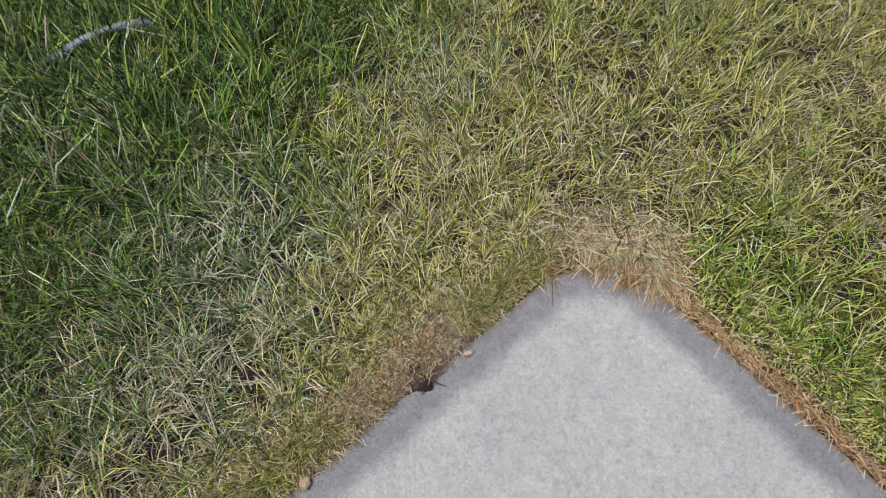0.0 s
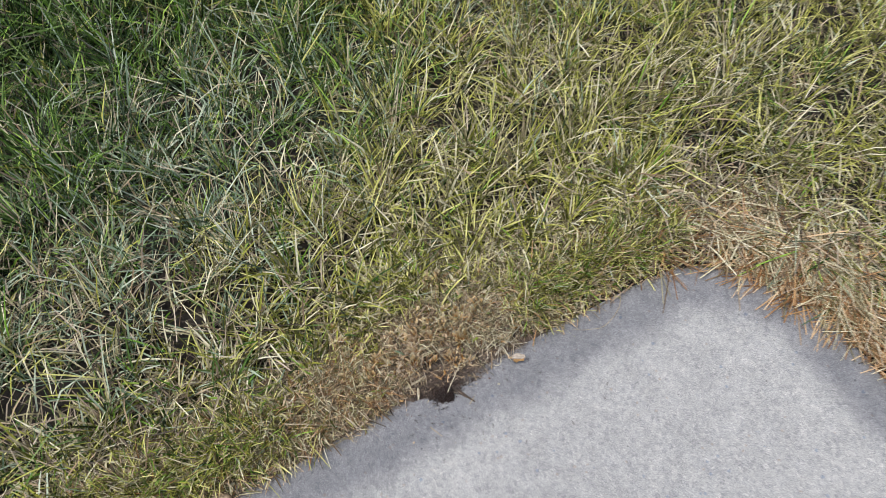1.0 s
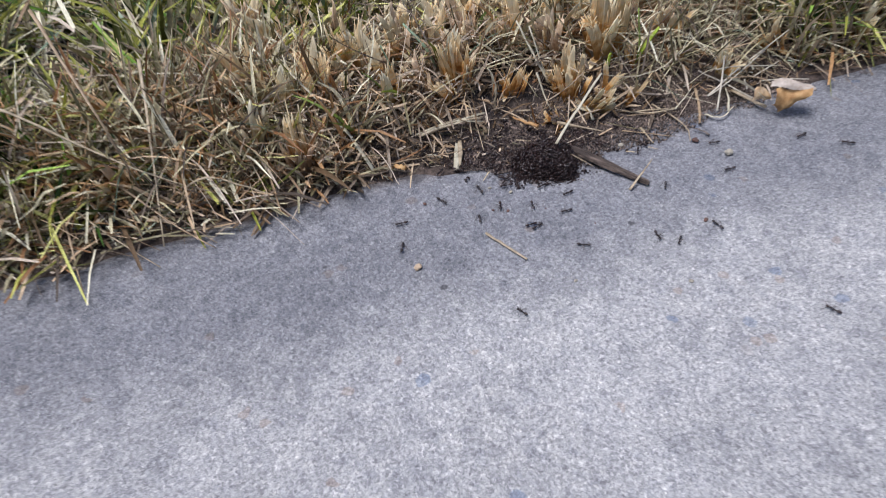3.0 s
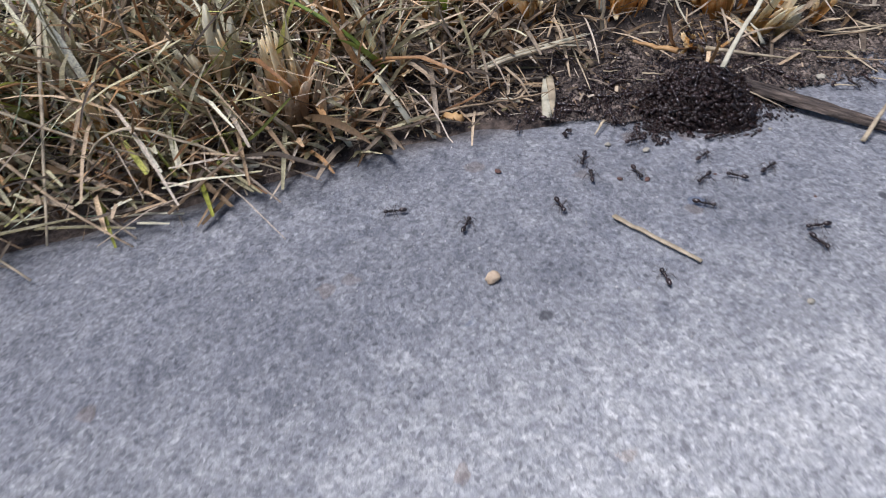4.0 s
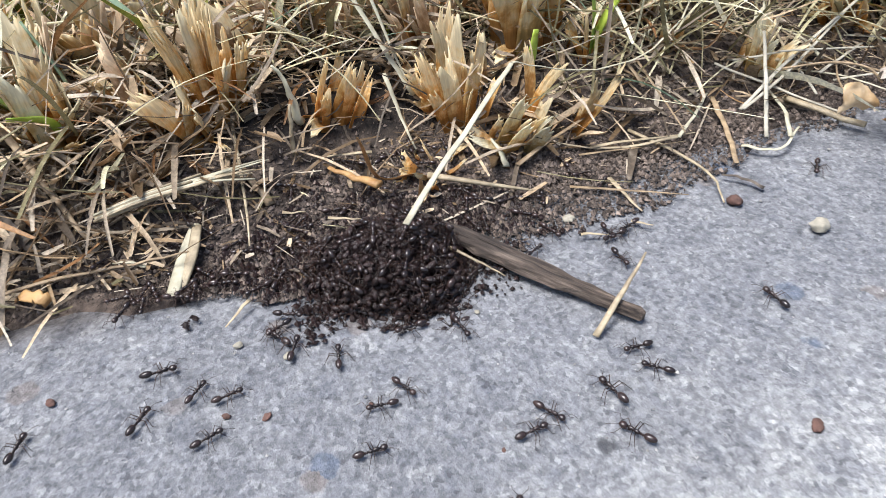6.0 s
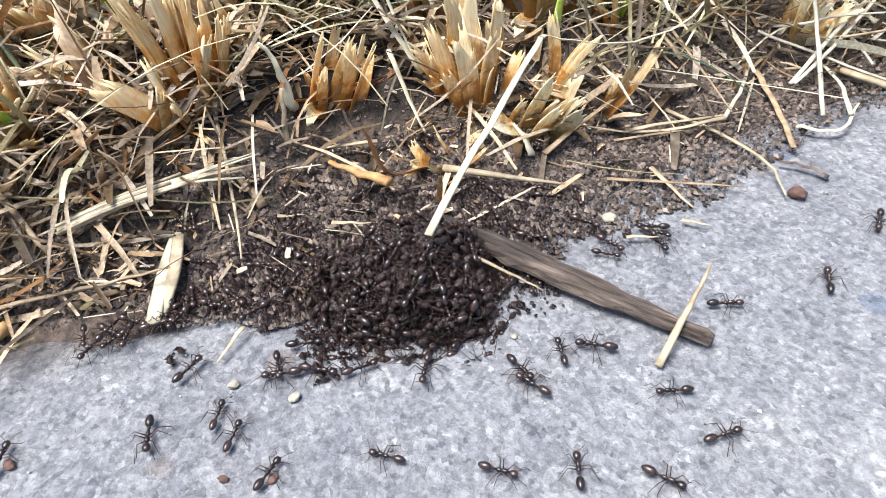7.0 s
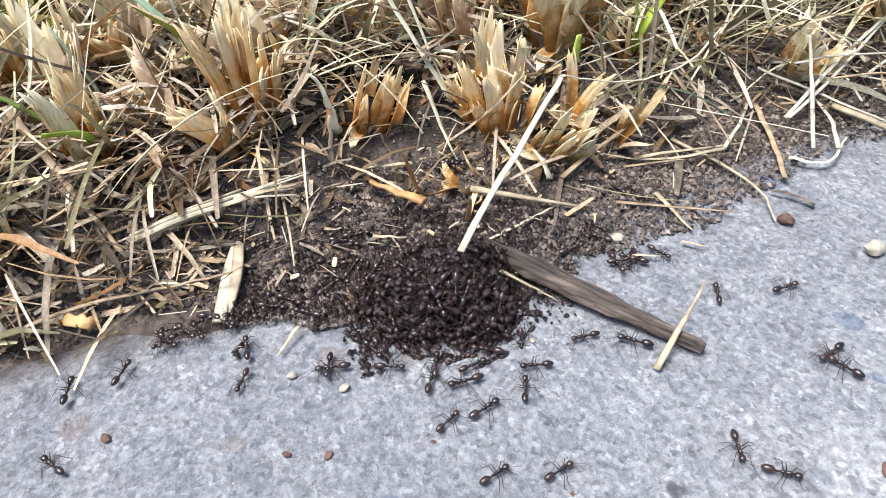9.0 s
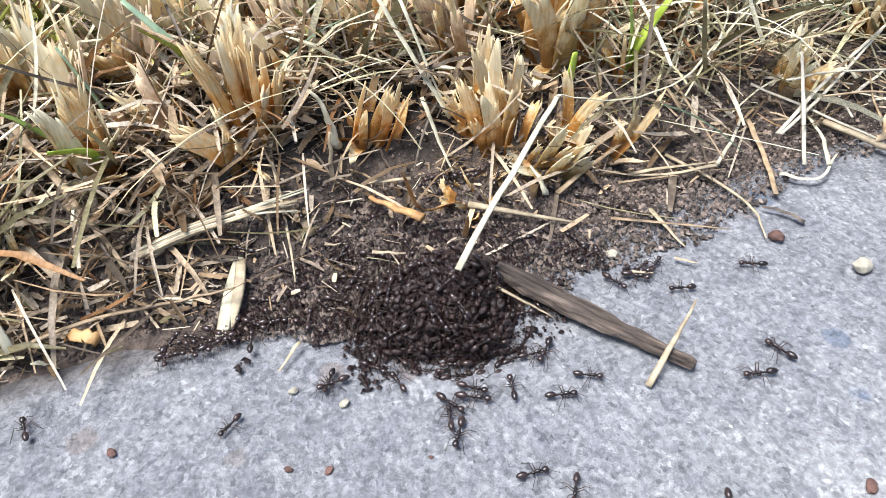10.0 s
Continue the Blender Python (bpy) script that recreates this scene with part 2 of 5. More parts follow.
M_SHEATH = [sheath_mat("amber_sheath", (0.56, 0.25, 0.05), (0.80, 0.50, 0.17), (0.86, 0.70, 0.42)),
            sheath_mat("straw_sheath", (0.56, 0.29, 0.08), (0.80, 0.57, 0.26), (0.86, 0.75, 0.50)),
            sheath_mat("brown_sheath", (0.36, 0.21, 0.10), (0.61, 0.43, 0.26), (0.78, 0.63, 0.44)),
            sheath_mat("ivory_sheath", (0.56, 0.37, 0.13), (0.80, 0.65, 0.36), (0.87, 0.81, 0.60))]
M_STRAW = plain("cream_straw", (0.24, 0.19, 0.12), (0.50, 0.41, 0.27), 700, 0.5, 0.3, vary=0.12)
M_STRAW_TAN = plain("tan_straw", (0.20, 0.14, 0.08), (0.42, 0.31, 0.19), 700, 0.55, 0.3, vary=0.15)
M_STRAW_WHITE = plain("white_straw", (0.36, 0.33, 0.23), (0.58, 0.54, 0.40), 700, 0.5, 0.2, vary=0.08)
M_BLEACHED = plain("bleached_straw", (0.34, 0.31, 0.24), (0.56, 0.52, 0.42), 700, 0.5, 0.2, vary=0.08)
M_WOOD = plain("weathered_wood", (0.045, 0.035, 0.027), (0.24, 0.195, 0.155), 380, 0.8, 0.8, 0.0006, vary=0.1)
M_ANT = plain("black_ant_shell", (0.010, 0.006, 0.005), (0.036, 0.020, 0.016), 2500, 0.28, 0.1, 0.00004, vary=0.4, spec=0.6)
M_ANT_LEG = plain("brown_ant_limb", (0.012, 0.007, 0.005), (0.045, 0.022, 0.014), 2500, 0.4, 0.1, 0.00004, vary=0.3)
M_CRUMB = plain("soil_crumb", (0.040, 0.030, 0.024), (0.235, 0.185, 0.152), 900, 0.95, 0.6, 0.0003, vary=0.6)
M_STONE = plain("grey_grit", (0.22, 0.21, 0.20), (0.48, 0.46, 0.43), 1200, 0.85, 0.5, 0.0002, vary=0.4)
M_PEBBLE_WHITE = plain("cream_pebble", (0.24, 0.22, 0.17), (0.42, 0.38, 0.30), 900, 0.6, 0.4, 0.0002, vary=0.1)
M_PEBBLE_RED = plain("rust_red_grit", (0.08, 0.045, 0.035), (0.17, 0.09, 0.07), 1200, 0.8, 0.5, 0.0002, vary=0.2)
M_PEBBLE_TAN = plain("tan_pebble", (0.30, 0.22, 0.14), (0.52, 0.41, 0.29), 500, 0.75, 0.5, 0.0003, vary=0.15)
M_LEAF = plain("bleached_dead_leaf", (0.34, 0.28, 0.22), (0.56, 0.49, 0.41), 500, 0.6, 0.5, 0.0003, vary=0.1)
M_LEAF_PALE = plain("tan_dead_leaf", (0.52, 0.32, 0.14), (0.80, 0.62, 0.40), 260, 0.6, 0.5, 0.0003, vary=0.1)
M_LEAF_IN = plain("orange_dead_leaf", (0.30, 0.15, 0.05), (0.55, 0.35, 0.15), 500, 0.55, 0.5, 0.0003, vary=0.1)
M_HOSE = plain("blue_grey_hose", (0.17, 0.19, 0.23), (0.27, 0.30, 0.36), 60, 0.5, 0.1, 0.001, vary=0.02)
M_GREENLEAF = plain("fresh_green_shoot", (0.13, 0.20, 0.02), (0.32, 0.42, 0.10), 400, 0.45, 0.2, vary=0.2)
M_FRESH = plain("bright_green_leaf", (0.24, 0.34, 0.02), (0.48, 0.60, 0.09), 400, 0.4, 0.2, vary=0.1)
M_BLUEGREEN = plain("blue_green_leaf", (0.17, 0.25, 0.14), (0.32, 0.42, 0.27), 400, 0.45, 0.2, vary=0.1)
M_CORE = plain("ant_mass", (0.007, 0.004, 0.004), (0.034, 0.018, 0.015), 1600, 0.3, 0.5, 0.0004, vary=0.1)


# ---- helpers of this scene ----
def step(a, b, x):
    t = np.clip((np.asarray(x, float) - a) / (b - a), 0, 1)
    return t * t * (3 - 2 * t)


def outside(x, y):
    """Distance from the slab's rounded outline, negative within it."""
    ax, ay = np.maximum(RADIUS - x, 0), np.maximum(RADIUS + y, 0)
    d = np.hypot(ax, ay) - RADIUS
    return np.where((x > RADIUS) & (y < -RADIUS), -np.minimum(x, -y), d)


def wave(x, y, k, seed=0.0):
    """Smooth uneven numbers between about -1 and 1."""
    x, y = np.asarray(x, float) * k + seed, np.asarray(y, float) * k - seed
    return (np.sin(1.3 * x + 2.1 * np.sin(0.7 * y + seed)) + np.sin(1.7 * y + 1.9 * np.sin(0.9 * x)) + np.sin(2.3 * (x + y) + seed)) / 3


def soil_height(x, y):
    e = outside(x, y)
    z = 0.007 * step(-0.004, 0.024, e) - 0.0005 + 0.0007 * wave(x, y, 300) * step(0.0, 0.01, e)
    z = z - 0.0012 * np.exp(-((e / 0.0042) ** 2)) * step(-0.311, -0.318, y)
    z = z - 0.003 * np.exp(-(((x + 0.013) / 0.006) ** 2 + ((y + 0.285) / 0.007) ** 2))
    return np.where(e < -0.004, np.maximum(-0.03, -0.0005 + (e + 0.004) * 8), z)


def mesh_of(name, verts, faces, mats, slots=None, smooth=True):
    me = bpy.data.meshes.new(name)
    me.from_pydata(verts, [], faces)
    for m in mats:
        me.materials.append(m)
    if slots is not None:
        me.polygons.foreach_set("material_index", np.asarray(slots, np.int32))
    me.polygons.foreach_set("use_smooth", np.full(len(me.polygons), smooth))
    me.update()
    return me


def quads_mesh(name, verts, quads, mats, slots=None):
    """A mesh straight from arrays of vertices and four-cornered faces."""
    me = bpy.data.meshes.new(name)
    nv, nq = len(verts), len(quads)
    me.vertices.add(nv)
    me.vertices.foreach_set("co", np.asarray(verts, np.float32).ravel())
    me.loops.add(nq * 4)
    me.loops.foreach_set("vertex_index", np.asarray(quads, np.int32).ravel())
    me.polygons.add(nq)
    me.polygons.foreach_set("loop_start", np.arange(nq, dtype=np.int32) * 4)
    for m in mats:
        me.materials.append(m)
    if slots is not None:
        me.polygons.foreach_set("material_index", np.asarray(slots, np.int32))
    me.polygons.foreach_set("use_smooth", np.ones(nq, bool))
    me.update(calc_edges=True)
    me.validate()
    return me


def blades(base, heading, tilt, curl, length, width, slots, rng, rings=4, blunt=0.45, fold=0.3):
    """Folded grass leaves as arrays: each grows from base, leans by tilt towards heading and curls over."""
    n = len(base)
    s = np.linspace(0, 1, rings)
    fine = np.linspace(0, 1, 13)
    ang = tilt[:, None] + curl[:, None] * fine[None]
    dx, dz = np.sin(ang), np.cos(ang)
    cx = np.concatenate([np.zeros((n, 1)), np.cumsum((dx[:, 1:] + dx[:, :-1]) / 2, 1)], 1) / 12
    cz = np.concatenate([np.zeros((n, 1)), np.cumsum((dz[:, 1:] + dz[:, :-1]) / 2, 1)], 1) / 12
    at = np.round(s * 12).astype(int)
    cx, cz = cx[:, at] * length[:, None], cz[:, at] * length[:, None]
    h = np.stack([np.cos(heading), np.sin(heading)], -1)
    centre = np.zeros((n, rings, 3))
    centre[..., :2] = base[:, None, :2] + cx[..., None] * h[:, None]
    centre[..., 2] = base[:, None, 2] + cz
    twist = rng.uniform(-0.9, 0.9, n)
    side = np.stack([-np.sin(heading + twist), np.cos(heading + twist), 0 * heading], -1)
    prof = np.interp(s, [0, 0.15, 0.7, 1.0], [0.75, 1.0, 0.85, blunt])
    half = (width[:, None] * prof[None] / 2)[..., None] * side[:, None]
    up = np.zeros((n, rings, 3))
    up[..., 2] = width[:, None] * prof[None] * fold * np.abs(np.sin(ang[:, at]) * 0.8 + 0.2)
    up[..., :2] -= (width[:, None] * prof[None] * fold * np.cos(ang[:, at]))[..., None] * h[:, None]
    k = np.arange(rings - 1)
    if not fold:
        cell = np.stack([2 * k, 2 * k + 1, 2 * k + 3, 2 * k + 2], -1)
        quads = (np.arange(n)[:, None, None] * rings * 2 + cell[None]).reshape(-1, 4)
        return np.stack([centre - half, centre + half], 2).reshape(-1, 3), quads, np.repeat(slots, len(cell))
    verts = np.stack([centre - half + up, centre, centre + half + up], 2).reshape(-1, 3)
    cell = np.concatenate([np.stack([3 * k + c, 3 * k + c + 1, 3 * k + c + 4, 3 * k + c + 3], -1) for c in (0, 1)])
    quads = (np.arange(n)[:, None, None] * rings * 3 + cell[None]).reshape(-1, 4)
    return verts, quads, np.repeat(slots, len(cell))


def part(name, me, parent, label="", m=None):
    """A mesh as one part of a thing."""
    ob = new(name, me)
    ob.parent = parent
    if m is not None:
        ob.matrix_basis = m
    return tagged(ob, label) if label else ob


def tube_data(points, radii, sides=6, flat=1.0, caps=True):
    """Vertices and faces of a round or flattened stalk along points."""
    pts = [Vector(p) for p in points]
    verts, faces = [], []
    side = None
    for i, p in enumerate(pts):
        d = (pts[min(i + 1, len(pts) - 1)] - pts[max(i - 1, 0)]).normalized()
        if side is None:
            side = d.cross(Vector((0, 0, 1)))
            if side.length < 1e-4:
                side = Vector((1, 0, 0))
        side = (side - d * side.dot(d)).normalized()
        top = side.cross(d)
        for k in range(sides):
            a = 2 * math.pi * k / sides
            verts.append(p + radii[i] * (math.cos(a) * side + flat * math.sin(a) * top))
    for i in range(len(pts) - 1):
        for k in range(sides):
            a, b = i * sides + k, i * sides + (k + 1) % sides
            faces.append((a, b, b + sides, a + sides))
    if caps:
        faces.append(tuple(range(sides))[::-1])
        faces.append(tuple(range((len(pts) - 1) * sides, len(pts) * sides)))
    return [tuple(v) for v in verts], faces


def smooth_line(points, steps=5):
    """Points along a soft curve through the given ones."""
    p = [Vector(q) for q in points]
    p = [2 * p[0] - p[1]] + p + [2 * p[-1] - p[-2]]
    out = []
    for i in range(1, len(p) - 2):
        for k in range(steps):
            t = k / steps
            a, b, c, d = p[i - 1 : i + 3]
            out.append(0.5 * (2 * b + (c - a) * t + (2 * a - 5 * b + 4 * c - d) * t * t + (3 * b - a - 3 * c + d) * t ** 3))
    return out + [p[-2]]


def mm(*v):
    return tuple(x / 1000 for x in v)


# ---- the slab ----
def build_slab():
    ys = list(np.arange(-3.0, -0.5, 0.05)) + list(np.arange(-0.5, -RADIUS, 0.003))
    out = [(0.0, y, -1.0, 0.0) for y in ys]
    for a in np.linspace(0, math.pi / 2, 40):
        out.append((RADIUS - RADIUS * math.cos(a), -RADIUS + RADIUS * math.sin(a), -math.cos(a), math.sin(a)))
    out += [(x, 0.0, 0.0, 1.0) for x in list(np.arange(RADIUS + 0.005, 0.6, 0.006)) + list(np.arange(0.6, 3.01, 0.06))]
    prof = [(0.0, -0.10), (0.0, -0.006), (0.0006, -0.0032), (0.002, -0.0014), (0.005, -0.0005), (0.012, -0.0001), (0.03, 0.0)]
    verts, faces = [], []
    for x, y, nx, ny in out:
        w = 0.0012 * float(wave(x, y, 60)) + 0.0008 * float(wave(x, y, 240, 3))
        if nx == -1.0:
            w -= 0.0026 * float(step(-0.304, -0.316, y) * step(-0.375, -0.350, y))
        for d, z in prof:
            k = w * max(0, 1 - d / 0.03)
            verts.append((x - nx * (d + k), y - ny * (d + k), z))
    p = len(prof)
    for i in range(len(out) - 1):
        for k in range(p - 1):
            a = i * p + k
            faces.append((a, a + p, a + p + 1, a + 1))
    far = len(verts)
    verts += [(3.0, -3.0, 0.0)]
    faces.append(tuple([i * p + p - 1 for i in range(len(out))] + [far])[::-1])
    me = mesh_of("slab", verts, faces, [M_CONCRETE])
    bm = bmesh.new()
    bm.from_mesh(me)
    bmesh.ops.recalc_face_normals(bm, faces=bm.faces)
    bmesh.ops.triangulate(bm, faces=[f for f in bm.faces if len(f.verts) > 4])
    bm.to_mesh(me)
    bm.free()
    tagged(new("pavement", me), "grey broomed concrete slab with a rounded corner and soiled rim", "pavement", kind="structure")


def build_ground():
    def axis(lo, hi, fine, reach):
        a = list(np.arange(lo, hi, fine))
        s = fine
        while a[-1] < reach:
            s *= 1.22
            a.append(a[-1] + s)
        s = fine
        while a[0] > -reach:
            s *= 1.22
            a.insert(0, a[0] - s)
        return np.array(a)
    xs, ys = axis(-0.07, 0.02, 0.0012, 400), axis(-0.36, -0.19, 0.0014, 400)
    x, y = np.meshgrid(xs, ys, indexing="ij")
    z = soil_height(x, y)
    v = np.stack([x, y, z], -1).reshape(-1, 3)
    nx, ny = len(xs), len(ys)
    i, j = np.meshgrid(np.arange(nx - 1), np.arange(ny - 1), indexing="ij")
    a = (i * ny + j).ravel()
    me = quads_mesh("ground", v, np.stack([a, a + ny, a + ny + 1, a + 1], -1), [M_SOIL])
    tagged(new("ground", me), "dark bare soil beside the slab, with the turf's shade in its colour", "ground", kind="structure")


build_slab()
build_ground()


# ---- the lawn ----
def lawn_look(x, y):
    """Greenness, height and rustiness of the turf at a place."""
    e = outside(x, y)
    n = wave(x, y, 16) * 0.6 + wave(x, y, 45, 2) * 0.4
    left = (x < 0.02) & (y < 0.05)
    lush = step(0.30, 0.47, -x + 0.07 * n - 0.25 * step(0.12, 0.4, y))
    mid = 0.55 * step(0.15, 0.34, e + 0.08 * n) * step(0.0, -0.25, y) + 0.27 * step(0.012, 0.07, e + 0.03 * n)
    right = 0.75 * step(0.018, 0.06, e + 0.02 * n) * step(0.26, 0.12, y + 0.04 * n) * step(0.0, 0.12, x)
    green = np.clip(np.maximum(lush, np.where(x > -0.03, right, mid)) + 0.18 * n, 0, 1)
    height = np.where(left, 0.010 + 0.014 * step(0.02, 0.07, e) + 0.026 * step(0.05, 0.13, e), 0.012 + 0.034 * step(0.02, 0.10, e))
    height = height + 0.026 * lush + 0.006 * n
    rust = np.where(y > -0.1, step(0.050 - 0.028 * step(0.06, 0.16, x), 0.010, e + 0.012 * n), 0.6 * step(0.035, 0.008, e + 0.015 * n))
    return green, np.maximum(height, 0.008), rust, e


def choose(rng, weights):
    c = np.cumsum(weights, 0)
    return (rng.random(c.shape[1])[None] * c[-1] > c).sum(0).clip(0, len(weights) - 1)


def scatter(rng, n, lo, hi):
    p = rng.uniform(lo, hi, (n, 2))
    x, y = p.T
    # within a generous stretch round the slab's corner
    along = (x + y) / 1.414
    return p[(y - x < 1.75) & (along > -1.15) & (along < 0.75)]


def build_lawn():
    rng = np.random.default_rng(3)
    c = scatter(rng, 17000, (-1.35, -1.1), (0.7, 0.95))
    c = np.concatenate([c, rng.uniform((-0.09, -0.95), (-0.008, -0.03), (900, 2)), rng.uniform((0.04, 0.008), (0.62, 0.07), (420, 2))])
    e = outside(c[:, 0], c[:, 1])
    c = c[e > 0.010]
    per = 25
    jitter = rng.normal(0, 0.0062, (len(c) * per, 2))
    p = np.repeat(c, per, 0) + jitter
    # the lay of the turf: clumps lean alike over a few centimetres, most of all in the parched part
    lay = 1.6 * wave(c[:, 0], c[:, 1], 22, 5) + np.where(c[:, 0] + c[:, 1] > -0.05, 0.9, 2.2)
    lean = np.repeat(lay + rng.normal(0, 0.8, len(c)), per)
    tall = np.repeat(rng.uniform(0.5, 1.35, len(c)), per)
    tone = np.repeat(rng.normal(0, 0.2, len(c)), per)
    x, y = p.T
    green, height, rust, e = lawn_look(x, y)
    close = (x > -0.075) & (x < 0.03) & (y > -0.36) & (y < -0.20)
    keep = (e > np.where(y > -0.09, 0.026 - 0.017 * step(0.07, 0.17, x) + 0.010 * wave(x, y, 40), 0.007)) & ~(close & (e < 0.026)) & (~(close & (e < 0.040)) | (rng.random(len(x)) < 0.2)) & (rng.random(len(x)) < np.where((e < 0.026) & (x < 0.1), 0.45, 1.0))
    p, x, y, green, height, rust, e, lean, tall, tone = (a[keep] for a in (p, x, y, green, height, rust, e, lean, tall, tone))
    n = len(p)
    patch = wave(x, y, 75, 4) * 0.6 + wave(x, y, 150, 1) * 0.4
    flat_ = step(0.05, 0.45, -patch) * step(0.03, 0.08, e) * np.where(green > 0.8, 0.45, 1.0)
    g = np.clip(green + tone + 0.25 * np.clip(patch, -0.5, 1), 0, 1)
    hazy = np.exp(-(((x + 0.29) / 0.10) ** 2 + ((y + 0.36) / 0.10) ** 2)) + 0.7 * np.exp(-(((x + 0.18) / 0.06) ** 2 + ((y + 0.5) / 0.09) ** 2)) + 0.6 * np.exp(-(((x + 0.35) / 0.07) ** 2 + (y / 0.09) ** 2))
    far = step(0.36, 0.55, -x - 0.35 * np.clip(y, 0, 1))
    deep = np.maximum(far, step(0.12, 0.3, -x) * step(-0.1, -0.3, y))
    w = np.stack([0.5 * g ** 1.5 * (1 - 0.6 * flat_), 0.32 * g ** 1.5 + 0.8 * deep * np.sqrt(g), 0.10 * g + 0.03 + 1.3 * hazy, 1.15 * (1 - np.abs(g - 0.4)) * (1 - rust) * (1 - 0.65 * deep) * (1 - 0.4 * flat_), 0.45 * (1 - g) ** 1.5 + 0.3 * flat_ + 0.25 * np.minimum(hazy, 1), 0.06 * (1 - g) + 0.16 * rust + 0.10 * flat_, 0.45 * rust * (y > -0.1) + 0.05 * rust, 0.08 * (1 - g) + 0.35 * flat_])
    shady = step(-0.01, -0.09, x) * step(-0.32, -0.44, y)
    sunny = np.exp(-(((x + 0.15) / 0.11) ** 2) - ((y + 0.15) / 0.20) ** 2)
    w[3] += 0.6 * sunny
    w[1] *= 1 - 0.6 * sunny
    w[4] += 0.8 * sunny
    w[4] += 0.35 * np.minimum(hazy, 1)
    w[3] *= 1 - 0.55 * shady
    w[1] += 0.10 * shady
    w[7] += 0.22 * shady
    w[4] += 0.20 * (1 - shady) * (1 - rust) * step(0.30, 0.15, e)
    bright = step(0.05, 0.12, x) * step(0.24, 0.16, y) * (1 - rust)
    w[0] += 0.5 * bright
    w[3] += 0.5 * bright
    w[1] *= 1 - 0.8 * bright
    w[2] *= 1 - 0.9 * bright
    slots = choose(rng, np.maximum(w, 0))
    length = (0.58 + 0.12 * far) * height * tall * rng.uniform(0.55, 1.6, n) * (1 + 0.45 * np.clip(patch, -1, 1))
    out = np.arctan2(jitter[keep][:, 1], jitter[keep][:, 0])
    heading = np.where(rng.random(n) < 0.6, out, lean + rng.normal(0, 0.7, n))
    heading = np.where((x > 0.1) & (e < 0.03) & (y > 0) & (rng.random(n) < 0.2), rng.normal(-1.2, 0.8, n), heading)
    tilt = np.abs(rng.normal(0.0, 0.2, n)) + np.minimum(38 * np.hypot(*jitter[keep].T), 0.7) + 0.15 * (1 - g) + 0.6 * flat_
    curl = rng.uniform(0.0, 1.5, n)
    width = rng.uniform(0.0008, 0.0017, n) * (1 + 0.25 * g + 0.9 * far)
    base = np.column_stack([p, soil_height(x, y) - 0.001])
    near = (x > -0.15) & (x < 0.03) & (y > -0.52) & (y < -0.06)
    v, q, s = [], [], []
    for some, rings, fold in ((near, 4, 0.3), (~near, 3, 0.0)):
        b = blades(base[some], heading[some], tilt[some], curl[some], length[some], width[some], slots[some], rng, rings, 0.3, fold)
        q.append(b[1] + sum(len(a) for a in v))
        v.append(b[0])
        s.append(b[2])
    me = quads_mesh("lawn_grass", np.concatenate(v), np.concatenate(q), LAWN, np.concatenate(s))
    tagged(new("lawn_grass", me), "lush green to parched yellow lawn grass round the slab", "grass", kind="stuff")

    # cut straw and dead leaves lying flat between the stems
    p = np.concatenate([scatter(rng, 14000, (-1.35, -1.1), (0.7, 0.95)), rng.uniform((-0.06, -0.9), (0.006, 0.0), (4500, 2)), rng.uniform((0.0, -0.03), (0.6, 0.018), (2600, 2)), rng.normal((0.05, 0.005), 0.03, (1500, 2))])
    x, y = p.T
    green, height, rust, e = lawn_look(x, y)
    keep = (e > -0.004) & ~((x > -0.085) & (e < 0.085) & (y > -0.38) & (y < -0.19))
    p, x, y, green, height, rust, e = (a[keep] for a in (p, x, y, green, height, rust, e))
    n = len(p)
    leftrim = step(0.05, 0.02, e) * (y < -0.09)
    w = np.stack([0.10 * green, 0.10 * green, 0.10 * green, 0.15 * (1 - rust) + 0.12 * leftrim, 0.40 - 0.28 * leftrim, 0.20 + 0.25 * leftrim, 0.9 * rust * (y > -0.1) + 0.12 * rust, 0.38 - 0.2 * rust])
    slots = choose(rng, w)
    length = rng.uniform(0.010, 0.036, n) * np.where(y > -0.09, (1 + 0.3 * (e < 0.06)) * (1 - 0.6 * step(0.07, 0.15, x) * (e < 0.03)), 0.3 + 0.7 * step(0.02, 0.09, e))
    base = np.column_stack([p, soil_height(x, y) + rng.random(n) ** 1.6 * np.minimum(height * 0.75, 0.03) * step(0.0, 0.03, e) + 0.001])
    v, q, s = blades(base, rng.uniform(0, 2 * math.pi, n), rng.uniform(1.25, 1.62, n), rng.uniform(-0.1, 0.5, n), length, rng.uniform(0.0007, 0.0016, n), slots, rng, 3, 0.6, 0.2)
    v[:, 2] = np.maximum(v[:, 2], np.where(outside(v[:, 0], v[:, 1]) < 0, 0.0006, soil_height(v[:, 0], v[:, 1]) + 0.0004))
    extra = 3600
    t = rng.uniform(-0.06, 0.62, extra)
    off = np.abs(rng.normal(0.0, 0.022, extra)) * (1 - 0.80 * step(0.05, 0.14, t)) + 0.001
    off[:1200] *= 1.5
    t[:1200] = rng.normal(0.03, 0.05, 1200)
    bx = np.where(t < 0.08, 0.035 + t * 0.65, t)
    by = np.where(t < 0.08, -0.045 + 0.55 * (t + 0.06), 0.0) + off
    bx = bx - np.where(t < 0.08, 0.5 * off, 0)
    ok = (outside(bx, by) > 0.001) & (outside(bx, by) < 0.07)
    bx, by = bx[ok], by[ok]
    m = len(bx)
    hd = rng.normal(-0.25, 0.75, m) + math.pi * (rng.random(m) < 0.5)
